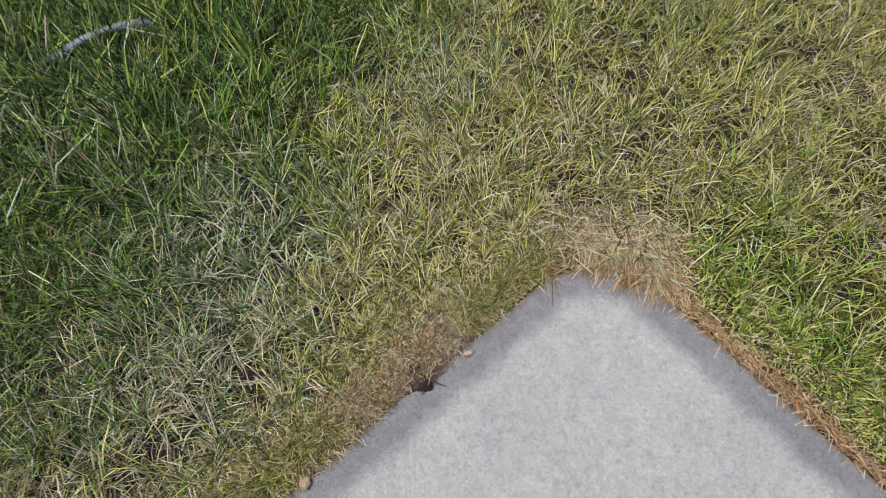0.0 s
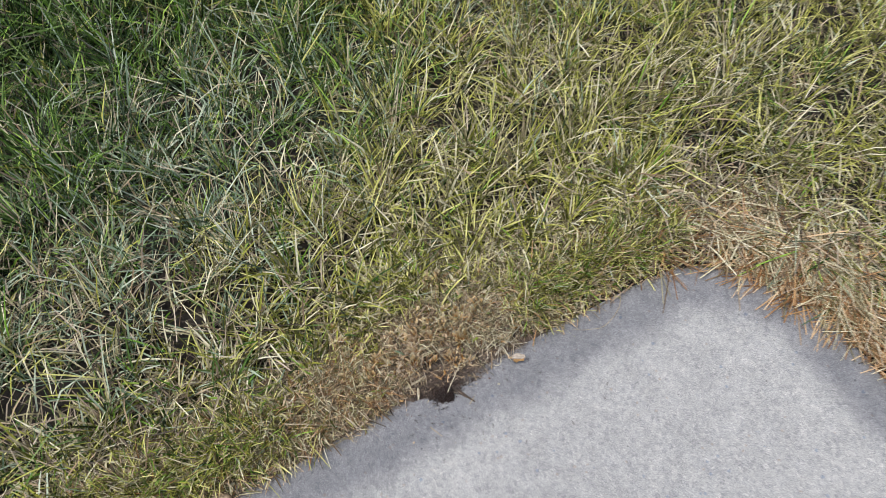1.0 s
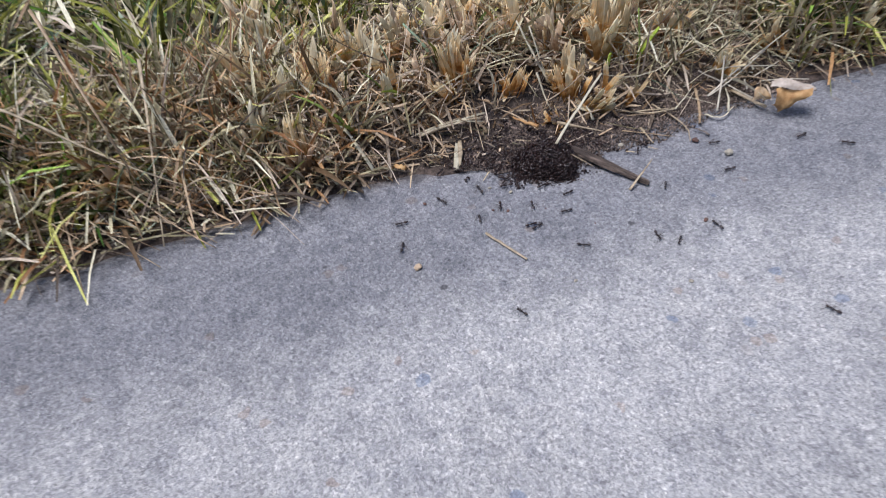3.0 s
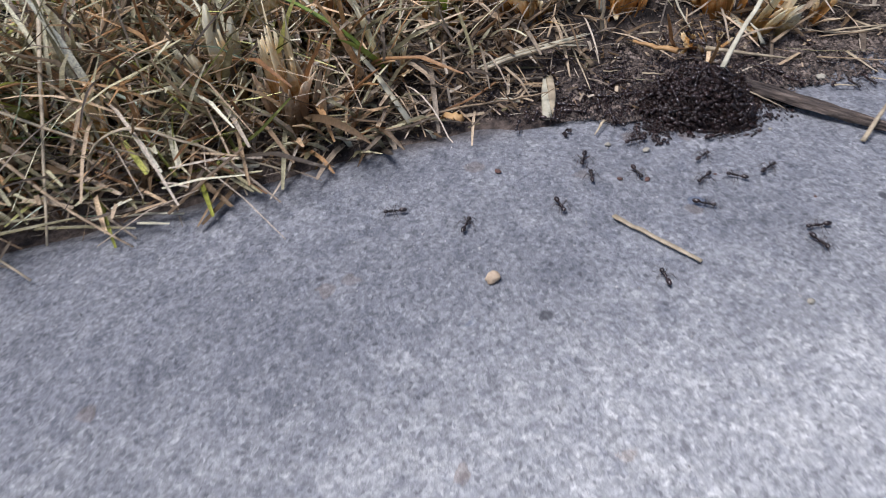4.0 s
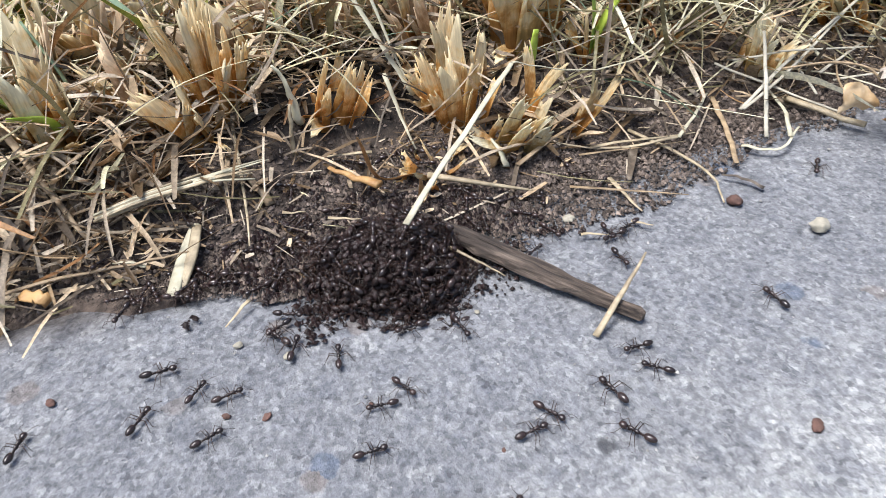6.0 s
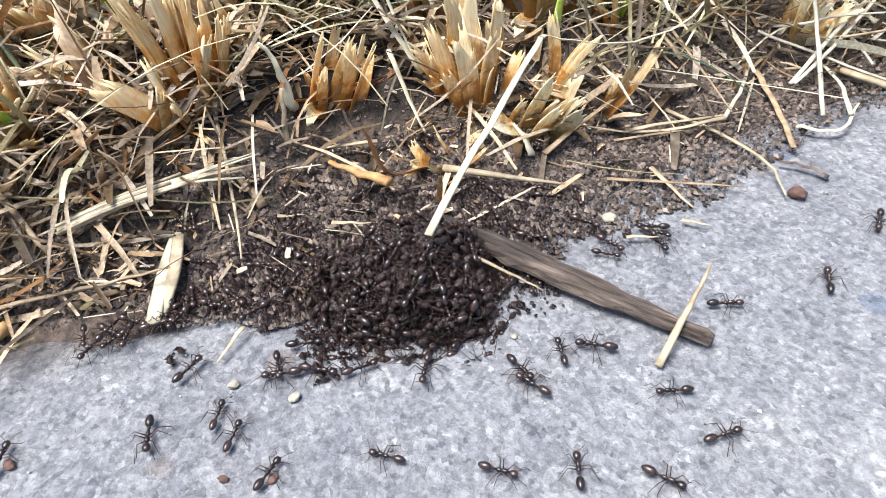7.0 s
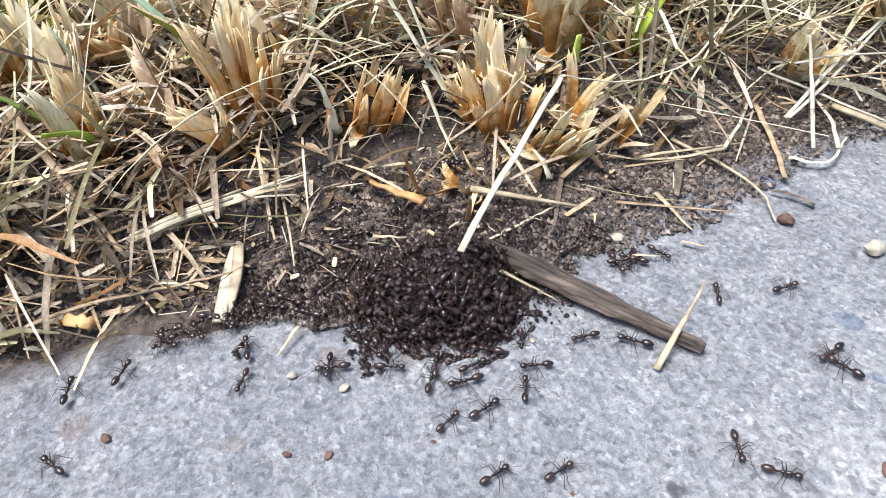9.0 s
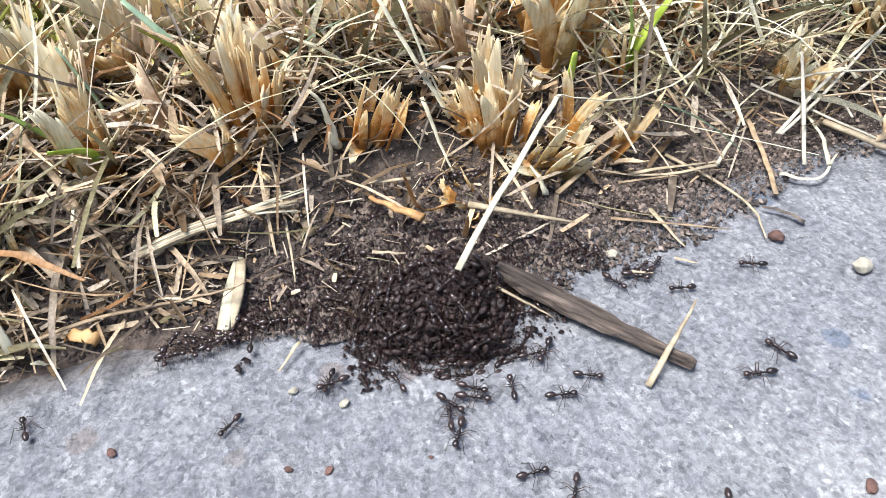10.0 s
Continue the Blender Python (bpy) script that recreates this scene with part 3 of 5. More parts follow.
    bz = soil_height(bx, by) + rng.random(m) * 0.010
    late = step(0.08, 0.16, bx)
    w3 = np.stack([0 * bx] * 4 + [0.9 - 0.8 * late, 0.05 + 0.25 * late, 0.4 + 0.5 * late, 0.05 + 0 * bx])
    v2, q2, s2 = blades(np.column_stack([bx, by, bz]), hd, rng.uniform(1.3, 1.6, m), rng.uniform(-0.1, 0.35, m), rng.uniform(0.012, 0.045, m) * (1 - 0.55 * late), rng.uniform(0.0005, 0.0010, m), choose(rng, w3), rng, 3, 0.6, 0.25)
    v2[:, 2] = np.maximum(v2[:, 2], np.where(outside(v2[:, 0], v2[:, 1]) < 0, 0.0008, soil_height(v2[:, 0], v2[:, 1]) + 0.0006))
    v, q, s = np.concatenate([v, v2]), np.concatenate([q, q2 + len(v)]), np.concatenate([s, s2])
    # scraps that straddle the rim on either side of the nest
    k = 2600
    ry = rng.uniform(-0.85, -0.02, k)
    re_ = rng.normal(0.0015, 0.0035, k)
    turn = np.clip((ry + RADIUS) / RADIUS, 0, 1) * 1.2
    rx = np.where(ry > -RADIUS, RADIUS - (RADIUS + re_) * np.cos(turn), -re_)
    ry = np.where(ry > -RADIUS, -RADIUS + (RADIUS + re_) * np.sin(turn), ry)
    ok = ~((ry > -0.345) & (ry < -0.205))
    rx, ry = rx[ok], ry[ok]
    k = len(rx)
    rz = np.maximum(soil_height(rx, ry), 0) + rng.uniform(0.0006, 0.004, k)
    w4 = np.stack([0 * rx] * 3 + [0.2 + 0 * rx, 0.4 + 0 * rx, 0.35 + 0 * rx, 0.25 + 0 * rx, 0.3 + 0 * rx])
    v2, q2, s2 = blades(np.column_stack([rx, ry, rz]), rng.uniform(0, 6.28, k), rng.uniform(1.1, 1.6, k), rng.uniform(-0.1, 0.7, k), 0.003 + 0.013 * rng.random(k) ** 1.5, rng.uniform(0.0004, 0.0011, k), choose(rng, w4), rng, 3, 0.5, 0.25)
    v2[:, 2] = np.maximum(v2[:, 2], np.where(outside(v2[:, 0], v2[:, 1]) < 0, 0.0007, soil_height(v2[:, 0], v2[:, 1]) + 0.0005))
    v, q, s = np.concatenate([v, v2]), np.concatenate([q, q2 + len(v)]), np.concatenate([s, s2])
    tagged(new("lawn_thatch", quads_mesh("lawn_thatch", v, q, LAWN, s)), "dry cut straw lying among the grass stems", "thatch", kind="stuff")


def build_near_thatch():
    """Short flakes of dead leaf on the soil round the nest."""
    rng = np.random.default_rng(8)
    n = 26000
    p = np.column_stack([-0.064 * rng.random(n) ** 0.8 + 0.004, rng.uniform(-0.56, -0.185, n)])
    x, y = p.T
    bare = np.exp(-(((x + 0.002) / 0.013) ** 2 + ((y + 0.283) / 0.016) ** 2)) + 0.6 * np.exp(-(((x + 0.012) / 0.007) ** 2 + ((y + 0.286) / 0.008) ** 2)) + 0.75 * np.exp(-((x / 0.008) ** 2 + ((y + 0.302) / 0.009) ** 2))
    e = outside(x, y)
    keep = (rng.random(n) > 0.9 * bare) & (rng.random(n) < np.where((x > -0.03) & (y > -0.303), 0.75, 1.0)) & (rng.random(n) < np.where(y < -0.3, 0.55 * step(-0.002, 0.003, e) + 0.45 * step(0.006, 0.014, e), step(-0.004, 0.007, e)) * np.where(y > -0.265, 0.6, 1))
    keep &= rng.random(n) < 1 - 0.55 * (step(-0.35, -0.38, y) + step(-0.215, -0.195, y))
    p, x, y, e = p[keep], x[keep], y[keep], e[keep]
    n = len(p)
    away = step(-0.33, -0.36, y) + step(-0.225, -0.2, y)
    slots = choose(rng, np.stack([0 * x, 0 * x, 0.05 * away, 0.25 * away, 0.03 + 0.08 * away, 0.55 + 0 * x, 0.05 + 0 * x, 0.60 - 0.15 * away]))
    length = (0.0018 + 0.0125 * rng.random(n) ** 1.8) * (1 + 1.0 * np.minimum(away, 1))
    base = np.column_stack([p, soil_height(x, y) + 0.0004 + rng.random(n) ** 2 * 0.005 * step(0.002, 0.02, e)])
    v, q, s = blades(base, rng.uniform(0, 2 * math.pi, n), np.where(rng.random(n) < 0.14, rng.uniform(0.75, 1.2, n), rng.uniform(1.2, 1.6, n)), rng.uniform(-0.6, 1.4, n), length, (0.00025 + 0.0009 * rng.random(n) ** 2.5) * (1 - 0.3 * np.minimum(away, 1)), slots, rng, 4, 0.5, 0.25)
    v[:, 2] = np.maximum(v[:, 2], np.where(outside(v[:, 0], v[:, 1]) < -0.0005, 0.0004, soil_height(v[:, 0], v[:, 1]) + 0.0002))
    k = 2800
    fx, fy = rng.normal(-0.002, 0.010, k), rng.uniform(-0.36, -0.2, k)
    fx[:700], fy[:700] = rng.uniform(-0.006, 0.001, 700), rng.uniform(-0.37, -0.308, 700)
    fe = outside(fx, fy)
    ok = (fx < 0.001 - 0.0028 * step(-0.305, -0.313, fy) + 0.008 * np.exp(-(((fy + 0.277) / 0.026) ** 2)) + 0.003 * wave(fx, fy, 200)) & (rng.random(k) < 0.35 + 0.65 * step(-0.001, 0.006, fe))
    fx, fy, fe = fx[ok], fy[ok], fe[ok]
    k = len(fx)
    fz = np.where(fe < -0.0005, 0.0, soil_height(fx, fy)) + rng.uniform(0.0003, 0.0010, k)
    w2 = np.stack([0 * fx] * 4 + [0.02 + 0 * fx, 0.5 + 0 * fx, 0.02 + 0 * fx, 0.6 + 0 * fx])
    v2, q2, s2 = blades(np.column_stack([fx, fy, fz]), rng.uniform(0, 6.28, k), rng.uniform(1.2, 1.6, k), rng.uniform(-0.2, 0.5, k), 0.0006 + 0.0034 * rng.random(k) ** 2, 0.00015 + 0.0006 * rng.random(k) ** 2, choose(rng, w2), rng, 3, 0.6, 0.2)
    v2[:, 2] = np.maximum(v2[:, 2], np.where(outside(v2[:, 0], v2[:, 1]) < -0.0005, 0.0004, soil_height(v2[:, 0], v2[:, 1]) + 0.0003))
    v, q, s = np.concatenate([v, v2]), np.concatenate([q, q2 + len(v)]), np.concatenate([s, s2])
    tagged(new("thatch", quads_mesh("thatch", v, q, LAWN, s)), "small grey and tan flakes of dead grass on bare soil", "thatch", kind="stuff")


def build_fibres():
    """Thin bleached fibres, bent and tangled between the tufts and thickest beside the leaf."""
    rng = np.random.default_rng(14)
    n = 4200
    x, y = -0.006 - 0.085 * rng.random(n), rng.uniform(-0.37, -0.18, n)
    right = step(-0.275, -0.245, y)
    keep = (rng.random(n) < 0.35 + 0.65 * right) & (outside(x, y) > 0.004) & ~((x > -0.02) & (y > -0.31) & (y < -0.262))
    x, y, right = x[keep], y[keep], right[keep]
    n = len(x)
    base = np.column_stack([x, y, soil_height(x, y) + 0.0005 + 0.006 * rng.random(n) ** 1.5])
    slots = choose(rng, np.stack([0 * x, 0 * x, 0.02 + 0 * x, 0 * x, 0.5 + 0.6 * right, 0.22 + 0 * x, 0.12 * (1 - right), 0.3 + 0 * x]))
    v, q, s = blades(base, rng.uniform(0, 6.28, n), rng.uniform(0.5, 1.5, n), rng.uniform(-0.6, 1.5, n), rng.uniform(0.006, 0.024, n), rng.uniform(0.00018, 0.0006, n), slots, rng, 7, 0.6, 0.25)
    v[:, 2] = np.maximum(v[:, 2], np.where(outside(v[:, 0], v[:, 1]) < 0, 0.0005, soil_height(v[:, 0], v[:, 1]) + 0.0002))
    tagged(new("straw_fibres", quads_mesh("straw_fibres", v, q, LAWN, s)), "thin bleached straw fibres tangled between dry tufts", "thatch", kind="stuff")


def build_rim_grass():
    """Clumps of dead leaves that arch out of the turf and hang over the slab's rim."""
    rng = np.random.default_rng(41)
    k = 2300
    c = np.column_stack([-0.044 * rng.random(k) ** 0.8 - 0.001, rng.uniform(-0.80, -0.06, k)])
    nest = step(-0.336, -0.318, c[:, 1]) * step(-0.206, -0.220, c[:, 1])
    c = c[((nest < 0.5) | (c[:, 0] < np.where(c[:, 1] > -0.25, -0.019, -0.027))) & (rng.random(k) < np.where(nest > 0.5, 0.22, 1.0)) & (outside(c[:, 0], c[:, 1]) > 0.0005)]
    nest_c = step(-0.336, -0.318, c[:, 1]) * step(-0.206, -0.220, c[:, 1])
    per = 9
    jit = rng.normal(0, 0.0026, (len(c) * per, 2))
    p = np.repeat(c, per, 0) + jit
    lean = np.repeat(rng.normal(0.3, 1.0, len(c)) + np.where(nest_c < 0.5, rng.normal(0, 1.6, len(c)), 0.0), per)
    x, y = p.T
    e = outside(x, y)
    ok = e > 0.0005
    p, x, y, e, lean = p[ok], x[ok], y[ok], e[ok], lean[ok]
    n = len(p)
    near = step(-0.42, -0.37, y) * step(-0.205, -0.225, y)
    moss = (1 - near) * step(0.001, 0.014, e)
    slots = choose(rng, np.stack([0.35 * moss, 0.08 * moss, 0.03 * moss, 0.02 + 1.2 * moss, 0.70 + 0 * x, 0.22 + 0 * x, 0.16 + 0.25 * near, 0.16 - 0.12 * near]))
    length = rng.uniform(0.006, 0.019, n) * (0.5 + 0.6 * step(0.0, 0.016, e)) * (1.45 - 0.45 * near)
    tilt = np.abs(rng.normal(0.35 + 0.2 * near, 0.3, n))
    base = np.column_stack([p, soil_height(x, y) - 0.0005])
    v, q, s = blades(base, lean + rng.normal(0, 0.7, n), tilt, rng.uniform(0.2, 1.5, n), length, rng.uniform(0.0004, 0.0012, n), slots, rng, 4, 0.3, 0.3)
    v[:, 2] = np.maximum(v[:, 2], np.where(outside(v[:, 0], v[:, 1]) < 0, 0.0005, soil_height(v[:, 0], v[:, 1]) - 0.0004))
    tagged(new("rim_grass", quads_mesh("rim_grass", v, q, LAWN, s)), "dead tan grass leaves arching over the slab rim", "grass", kind="stuff")


def build_crumbs():
    """Loose grains of earth, spilling over the slab's rim."""
    rng = np.random.default_rng(5)
    bm = bmesh.new()
    ring = [bm.verts.new(q) for q in ((1, 0, 0), (0, 1, 0), (-1, 0, 0), (0, -1, 0))]
    ends = [bm.verts.new(q) for q in ((0, 0, 1), (0, 0, -1))]
    for k in range(4):
        bm.faces.new((ring[k], ring[(k + 1) % 4], ends[0]))
        bm.faces.new((ring[(k + 1) % 4], ring[k], ends[1]))
    bm.verts.index_update()
    sv = np.array([v.co[:] for v in bm.verts])
    sf = np.array([[v.index for v in f.verts] for f in bm.faces])
    bm.free()

    def heap(name, pts, size, mats, label, category):
        n = len(pts)
        r = size[:, None, None] * rng.uniform(0.6, 1.25, (n, len(sv), 1)) * rng.uniform(0.7, 1.3, (n, 1, 3))
        v = (sv[None] * r + pts[:, None]).reshape(-1, 3)
        f = (np.arange(n)[:, None, None] * len(sv) + sf[None]).reshape(-1, 3)
        me = mesh_of(name, v.tolist(), f.tolist(), mats, smooth=False)
        tagged(new(name, me), label, category, kind="stuff")

    n = 30000
    p = np.column_stack([rng.normal(0.000, 0.0075, n), rng.uniform(-0.345, -0.215, n)])
    q = np.column_stack([rng.normal(0.004, 0.0065, n // 2), rng.normal(-0.283, 0.018, n // 2)])
    p = np.concatenate([p, q])
    x, y = p.T
    rim = -0.0020 + 0.0058 * step(-0.312, -0.303, y) + 0.0085 * np.exp(-(((y + 0.277) / 0.024) ** 2)) + 0.003 * step(-0.27, -0.25, y)
    p = p[(x < rim + 0.002 * wave(x, y, 250)) & (x > -0.03)]
    e = outside(p[:, 0], p[:, 1])
    size = 0.00008 + 0.00030 * rng.random(len(p)) ** 4
    z = np.where(e < -0.001, 0.0, soil_height(p[:, 0], p[:, 1])) + size * 0.4
    heap("soil_crumbs", np.column_stack([p, z]), size, [M_CRUMB], "dark crumbs of earth spilling over the slab edge", "soil")
    n = 9000
    p = np.column_stack([rng.normal(0.0045, 0.0062, n), rng.normal(-0.290, 0.0125, n)])
    edge = np.hypot((p[:, 0] - 0.0060) / 0.011, (p[:, 1] + 0.289) / 0.016) + 0.35 * wave(p[:, 0], p[:, 1], 330) + 0.25 * wave(p[:, 0], p[:, 1], 800, 3)
    p = p[(edge < 1) & (p[:, 0] < 0.0165) & ((p[:, 1] > -0.299) | (p[:, 0] < 0.0075 + 0.0015 * wave(p[:, 0], p[:, 1], 500)))]
    size = 0.00012 + 0.00034 * rng.random(len(p)) ** 3
    z = np.where(outside(p[:, 0], p[:, 1]) < -0.001, 0.0, soil_height(p[:, 0], p[:, 1])) + size * 0.5
    heap("nest_debris", np.column_stack([p, z]), size, [M_CORE], "dark grains and ant remains spread round the swarm", "debris")
    n = 2600
    p = np.column_stack([rng.uniform(0.004, 0.12, n), rng.uniform(-0.42, -0.18, n)])
    size = 0.00005 + 0.00014 * rng.random(n) ** 3
    heap("sand_grains", np.column_stack([p, size * 0.5]), size, [M_STONE], "loose pale sand grains on concrete", "sand")


build_lawn()
build_near_thatch()
build_fibres()
build_rim_grass()
build_crumbs()


# ---- tufts of cut dry grass along the rim ----
def sheath_mesh(seed, mat_index, cols=12, rows=8):
    """One torn leaf sheath about 10 mm high: a broad strip, rolled about its length, with a ragged blunt top and some thickness."""
    rng = np.random.default_rng(seed)
    wide, roll = rng.uniform(0.0011, 0.0029), rng.uniform(0.5, 1.9)
    top, flare, sway = rng.uniform(0.0072, 0.0122), rng.uniform(-0.0006, 0.0026), rng.normal(0, 0.0014)
    slope = rng.uniform(-0.32, 0.32)
    tear = rng.normal(0, 0.030, cols + 1) + 0.07 * np.sin(rng.uniform(0, 6.28) + np.arange(cols + 1) * rng.uniform(0.5, 1.2))
    split = rng.random(cols + 1) < 0.10
    tear[split] -= rng.uniform(0.12, 0.42, split.sum())
    tear[:-1] = np.where(split[1:], tear[:-1] - 0.08, tear[:-1])
    tear[0] -= rng.uniform(0.0, 0.10)
    tear[-1] -= rng.uniform(0.0, 0.10)
    crease = rng.normal(0, 0.00005, cols + 1)
    verts, faces = [], []
    for off in (0.0, 0.00011):
        for c in range(cols + 1):
            u = c / cols - 0.5
            high = top * max(0.35, 1 + slope * u + tear[c])
            for i in range(rows):
                q = high * i / (rows - 1) / top
                w = wide * (0.90 + 0.16 * min(q, 0.6) - 0.20 * max(0.0, q - 0.6))
                a = roll * u * (1.15 - 0.45 * q)
                r = w / (roll * (1.15 - 0.45 * q)) - off
                x = r * (math.cos(a) - 1) - off + flare * q * q + crease[c] * (0.4 + q)
                verts.append((x, r * math.sin(a) + sway * q * q + 0.0003 * u * max(0.0, q - 0.7), top * q))
    m = (cols + 1) * rows
    for c in range(cols):
        for i in range(rows - 1):
            b = c * rows + i
            faces.append((b, b + rows, b + rows + 1, b + 1))
            faces.append((m + b, m + b + 1, m + b + rows + 1, m + b + rows))
        b = c * rows + rows - 1
        faces.append((b, b + rows, m + b + rows, m + b))
    for b in (0, cols * rows):
        for i in range(rows - 1):
            faces.append((b + i, b + i + 1, m + b + i + 1, m + b + i))
    return mesh_of("sheath", verts, faces, [M_SHEATH[mat_index]])


SHEATHS = [[sheath_mesh(10 * m + k, m) for k in range(8)] for m in range(4)]
FAR_SHEATHS = [[sheath_mesh(300 + 10 * m + k, m, 7, 5) for k in range(6)] for m in range(4)]


def shoot_mesh(seed, length, width, material):
    rng = np.random.default_rng(seed)
    v, q, s = blades(np.zeros((1, 3)), np.zeros(1), np.array([0.1]), np.array([0.5]), np.array([length]), np.array([width]), np.zeros(1, int), rng, 6, 0.15, 0.35)
    return quads_mesh("leaf", v, q, [material])


SHOOTS = [shoot_mesh(1, 0.013, 0.0014, M_GREENLEAF), shoot_mesh(2, 0.020, 0.0013, M_GREENLEAF)]
LEANING = [shoot_mesh(3, 0.020, 0.0014, M_PALE), shoot_mesh(4, 0.015, 0.0012, M_TAN), shoot_mesh(5, 0.022, 0.0012, M_TAN), shoot_mesh(6, 0.019, 0.0014, M_ORANGE), shoot_mesh(7, 0.013, 0.0017, M_PALE), shoot_mesh(8, 0.016, 0.0010, M_ORANGE)]


def husk_mesh(seed, length, width, material):
    """A shrivelled leaf base, curling outwards and wavy along its edges."""
    rng = np.random.default_rng(seed)
    n, k = 9, 4
    verts, faces = [], []
    turn = rng.uniform(0.3, 1.6)
    for side in (0.0, 0.00009):
        for i in range(n + 1):
            u = i / n
            half = width * (0.75 + 0.25 * math.sin(3 * u + seed)) * (1 - 0.75 * u ** 2.5) / 2
            for j in range(k + 1):
                v = 2 * j / k - 1
                bend = length * (0.16 * math.sin(turn * 2 * u) + 0.05 * math.sin(7 * u + seed))
                verts.append((bend + 0.35 * half * (1 - v * v) - side, half * v + 0.0003 * math.sin(6 * u + 2 * seed), length * u + rng.normal(0, 0.00008)))
    m = (n + 1) * (k + 1)
    for i in range(n):
        for j in range(k):
            b = i * (k + 1) + j
            faces.append((b, b + 1, b + k + 2, b + k + 1))
            faces.append((m + b, m + b + k + 1, m + b + k + 2, m + b + 1))
    return mesh_of("husk", verts, faces, [material])


HUSKS = [husk_mesh(1, 0.0065, 0.0016, M_TAN), husk_mesh(2, 0.0085, 0.0013, M_TAN), husk_mesh(3, 0.0055, 0.0020, M_GREY), husk_mesh(4, 0.0100, 0.0011, M_ORANGE)]


def green_leaf(points, width, material, label):
    """A fresh leaf between the tufts, growing from the soil."""
    pts = smooth_line([mm(*p) for p in points], 5)
    n = len(pts)
    v, f = tube_data(pts, [width / 2000 * (0.7 + 0.6 * math.sin(math.pi * min(0.95, 0.12 + 0.85 * i / (n - 1)))) for i in range(n)], 8, 0.3)
    tagged(new("grass_leaf", mesh_of("grass_leaf", v, f, [material])), label, "grass leaf")


def grass_tuft(x, y, size, lean, towards, tones, count, rng, green=0, stems=0, spread=1.0, splay=2, far=False, label="dry tuft of cut grass stubble with torn amber sheaths"):
    """A tuft of broad sheaths: lean in degrees towards a heading; tones are indices of sheath colours; spread widens its foot."""
    root = tagged(new("grass_tuft"), label, "grass tuft", "tufts along the slab")
    root.matrix_basis = pose(x, y, float(soil_height(x, y)) - 0.0008)
    tilt = Matrix.Rotation(radians(lean), 4, Vector((-math.sin(radians(towards)), math.cos(radians(towards)), 0)))
    shapes = FAR_SHEATHS if far else SHEATHS
    count = round((1.3 if far else 1.7) * count)
    for k in range(count):
        a = 2.4 * k + rng.uniform(-0.4, 0.4)
        rad = math.sqrt((k + 0.3) / count) * 0.0030 * spread
        own = Matrix.Translation((rad * math.cos(a), rad * math.sin(a), 0))
        own = own @ tilt @ Matrix.Rotation(a, 4, "Z") @ Matrix.Rotation(radians(rng.uniform(-6, 10) + 5 * rad / 0.003), 4, "Y") @ Matrix.Rotation(rng.uniform(-1.3, 1.3), 4, "Z")
        high = size * rng.uniform(0.72, 1.12) * (1.06 - 0.22 * k / count)
        wide = min(size, 1.3) * rng.uniform(0.85, 1.2)
        row = shapes[int(rng.choice(tones))]
        part("sheath", row[int(rng.integers(0, len(row)))], root, m=own @ Matrix.Diagonal((wide, wide, high, 1)))
    for k in range(splay):
        a = rng.uniform(0, 6.28)
        own = Matrix.Translation((0.0016 * spread * math.cos(a), 0.0016 * spread * math.sin(a), 0.0008)) @ Matrix.Rotation(a, 4, "Z") @ Matrix.Rotation(radians(rng.uniform(48, 80)), 4, "Y") @ Matrix.Rotation(rng.uniform(-0.8, 0.8), 4, "Z")
        row = shapes[int(rng.choice(tones))]
        part("fallen_sheath", row[int(rng.integers(0, len(row)))], root, m=own @ Matrix.Diagonal((0.7, 0.7, 0.55 * size, 1)))
    for k in range(green):
        own = tilt @ Matrix.Rotation(rng.uniform(0, 6.28), 4, "Z") @ Matrix.Rotation(radians(rng.uniform(0, 25)), 4, "Y")
        part("green_shoot", SHOOTS[k % 2], root, "fresh green grass shoot", own)
    for k in range(1 if far else 3):
        own = Matrix.Rotation(rng.uniform(0, 6.28), 4, "Z") @ Matrix.Translation((0.0016 * spread, 0, 0.0008)) @ Matrix.Rotation(radians(rng.uniform(38, 78)), 4, "Y") @ Matrix.Rotation(rng.uniform(-0.8, 0.8), 4, "Z")
        part("dead_husk", HUSKS[int(rng.integers(0, 4))], root, "brown shrivelled outer leaf", own)
    for k in range(stems):
        own = tilt @ Matrix.Rotation(rng.uniform(0, 6.28), 4, "Z") @ Matrix.Rotation(radians(rng.uniform(8, 66)), 4, "Y")
        part("dry_leaf", LEANING[int(rng.integers(0, 6))], root, m=own)
    return root


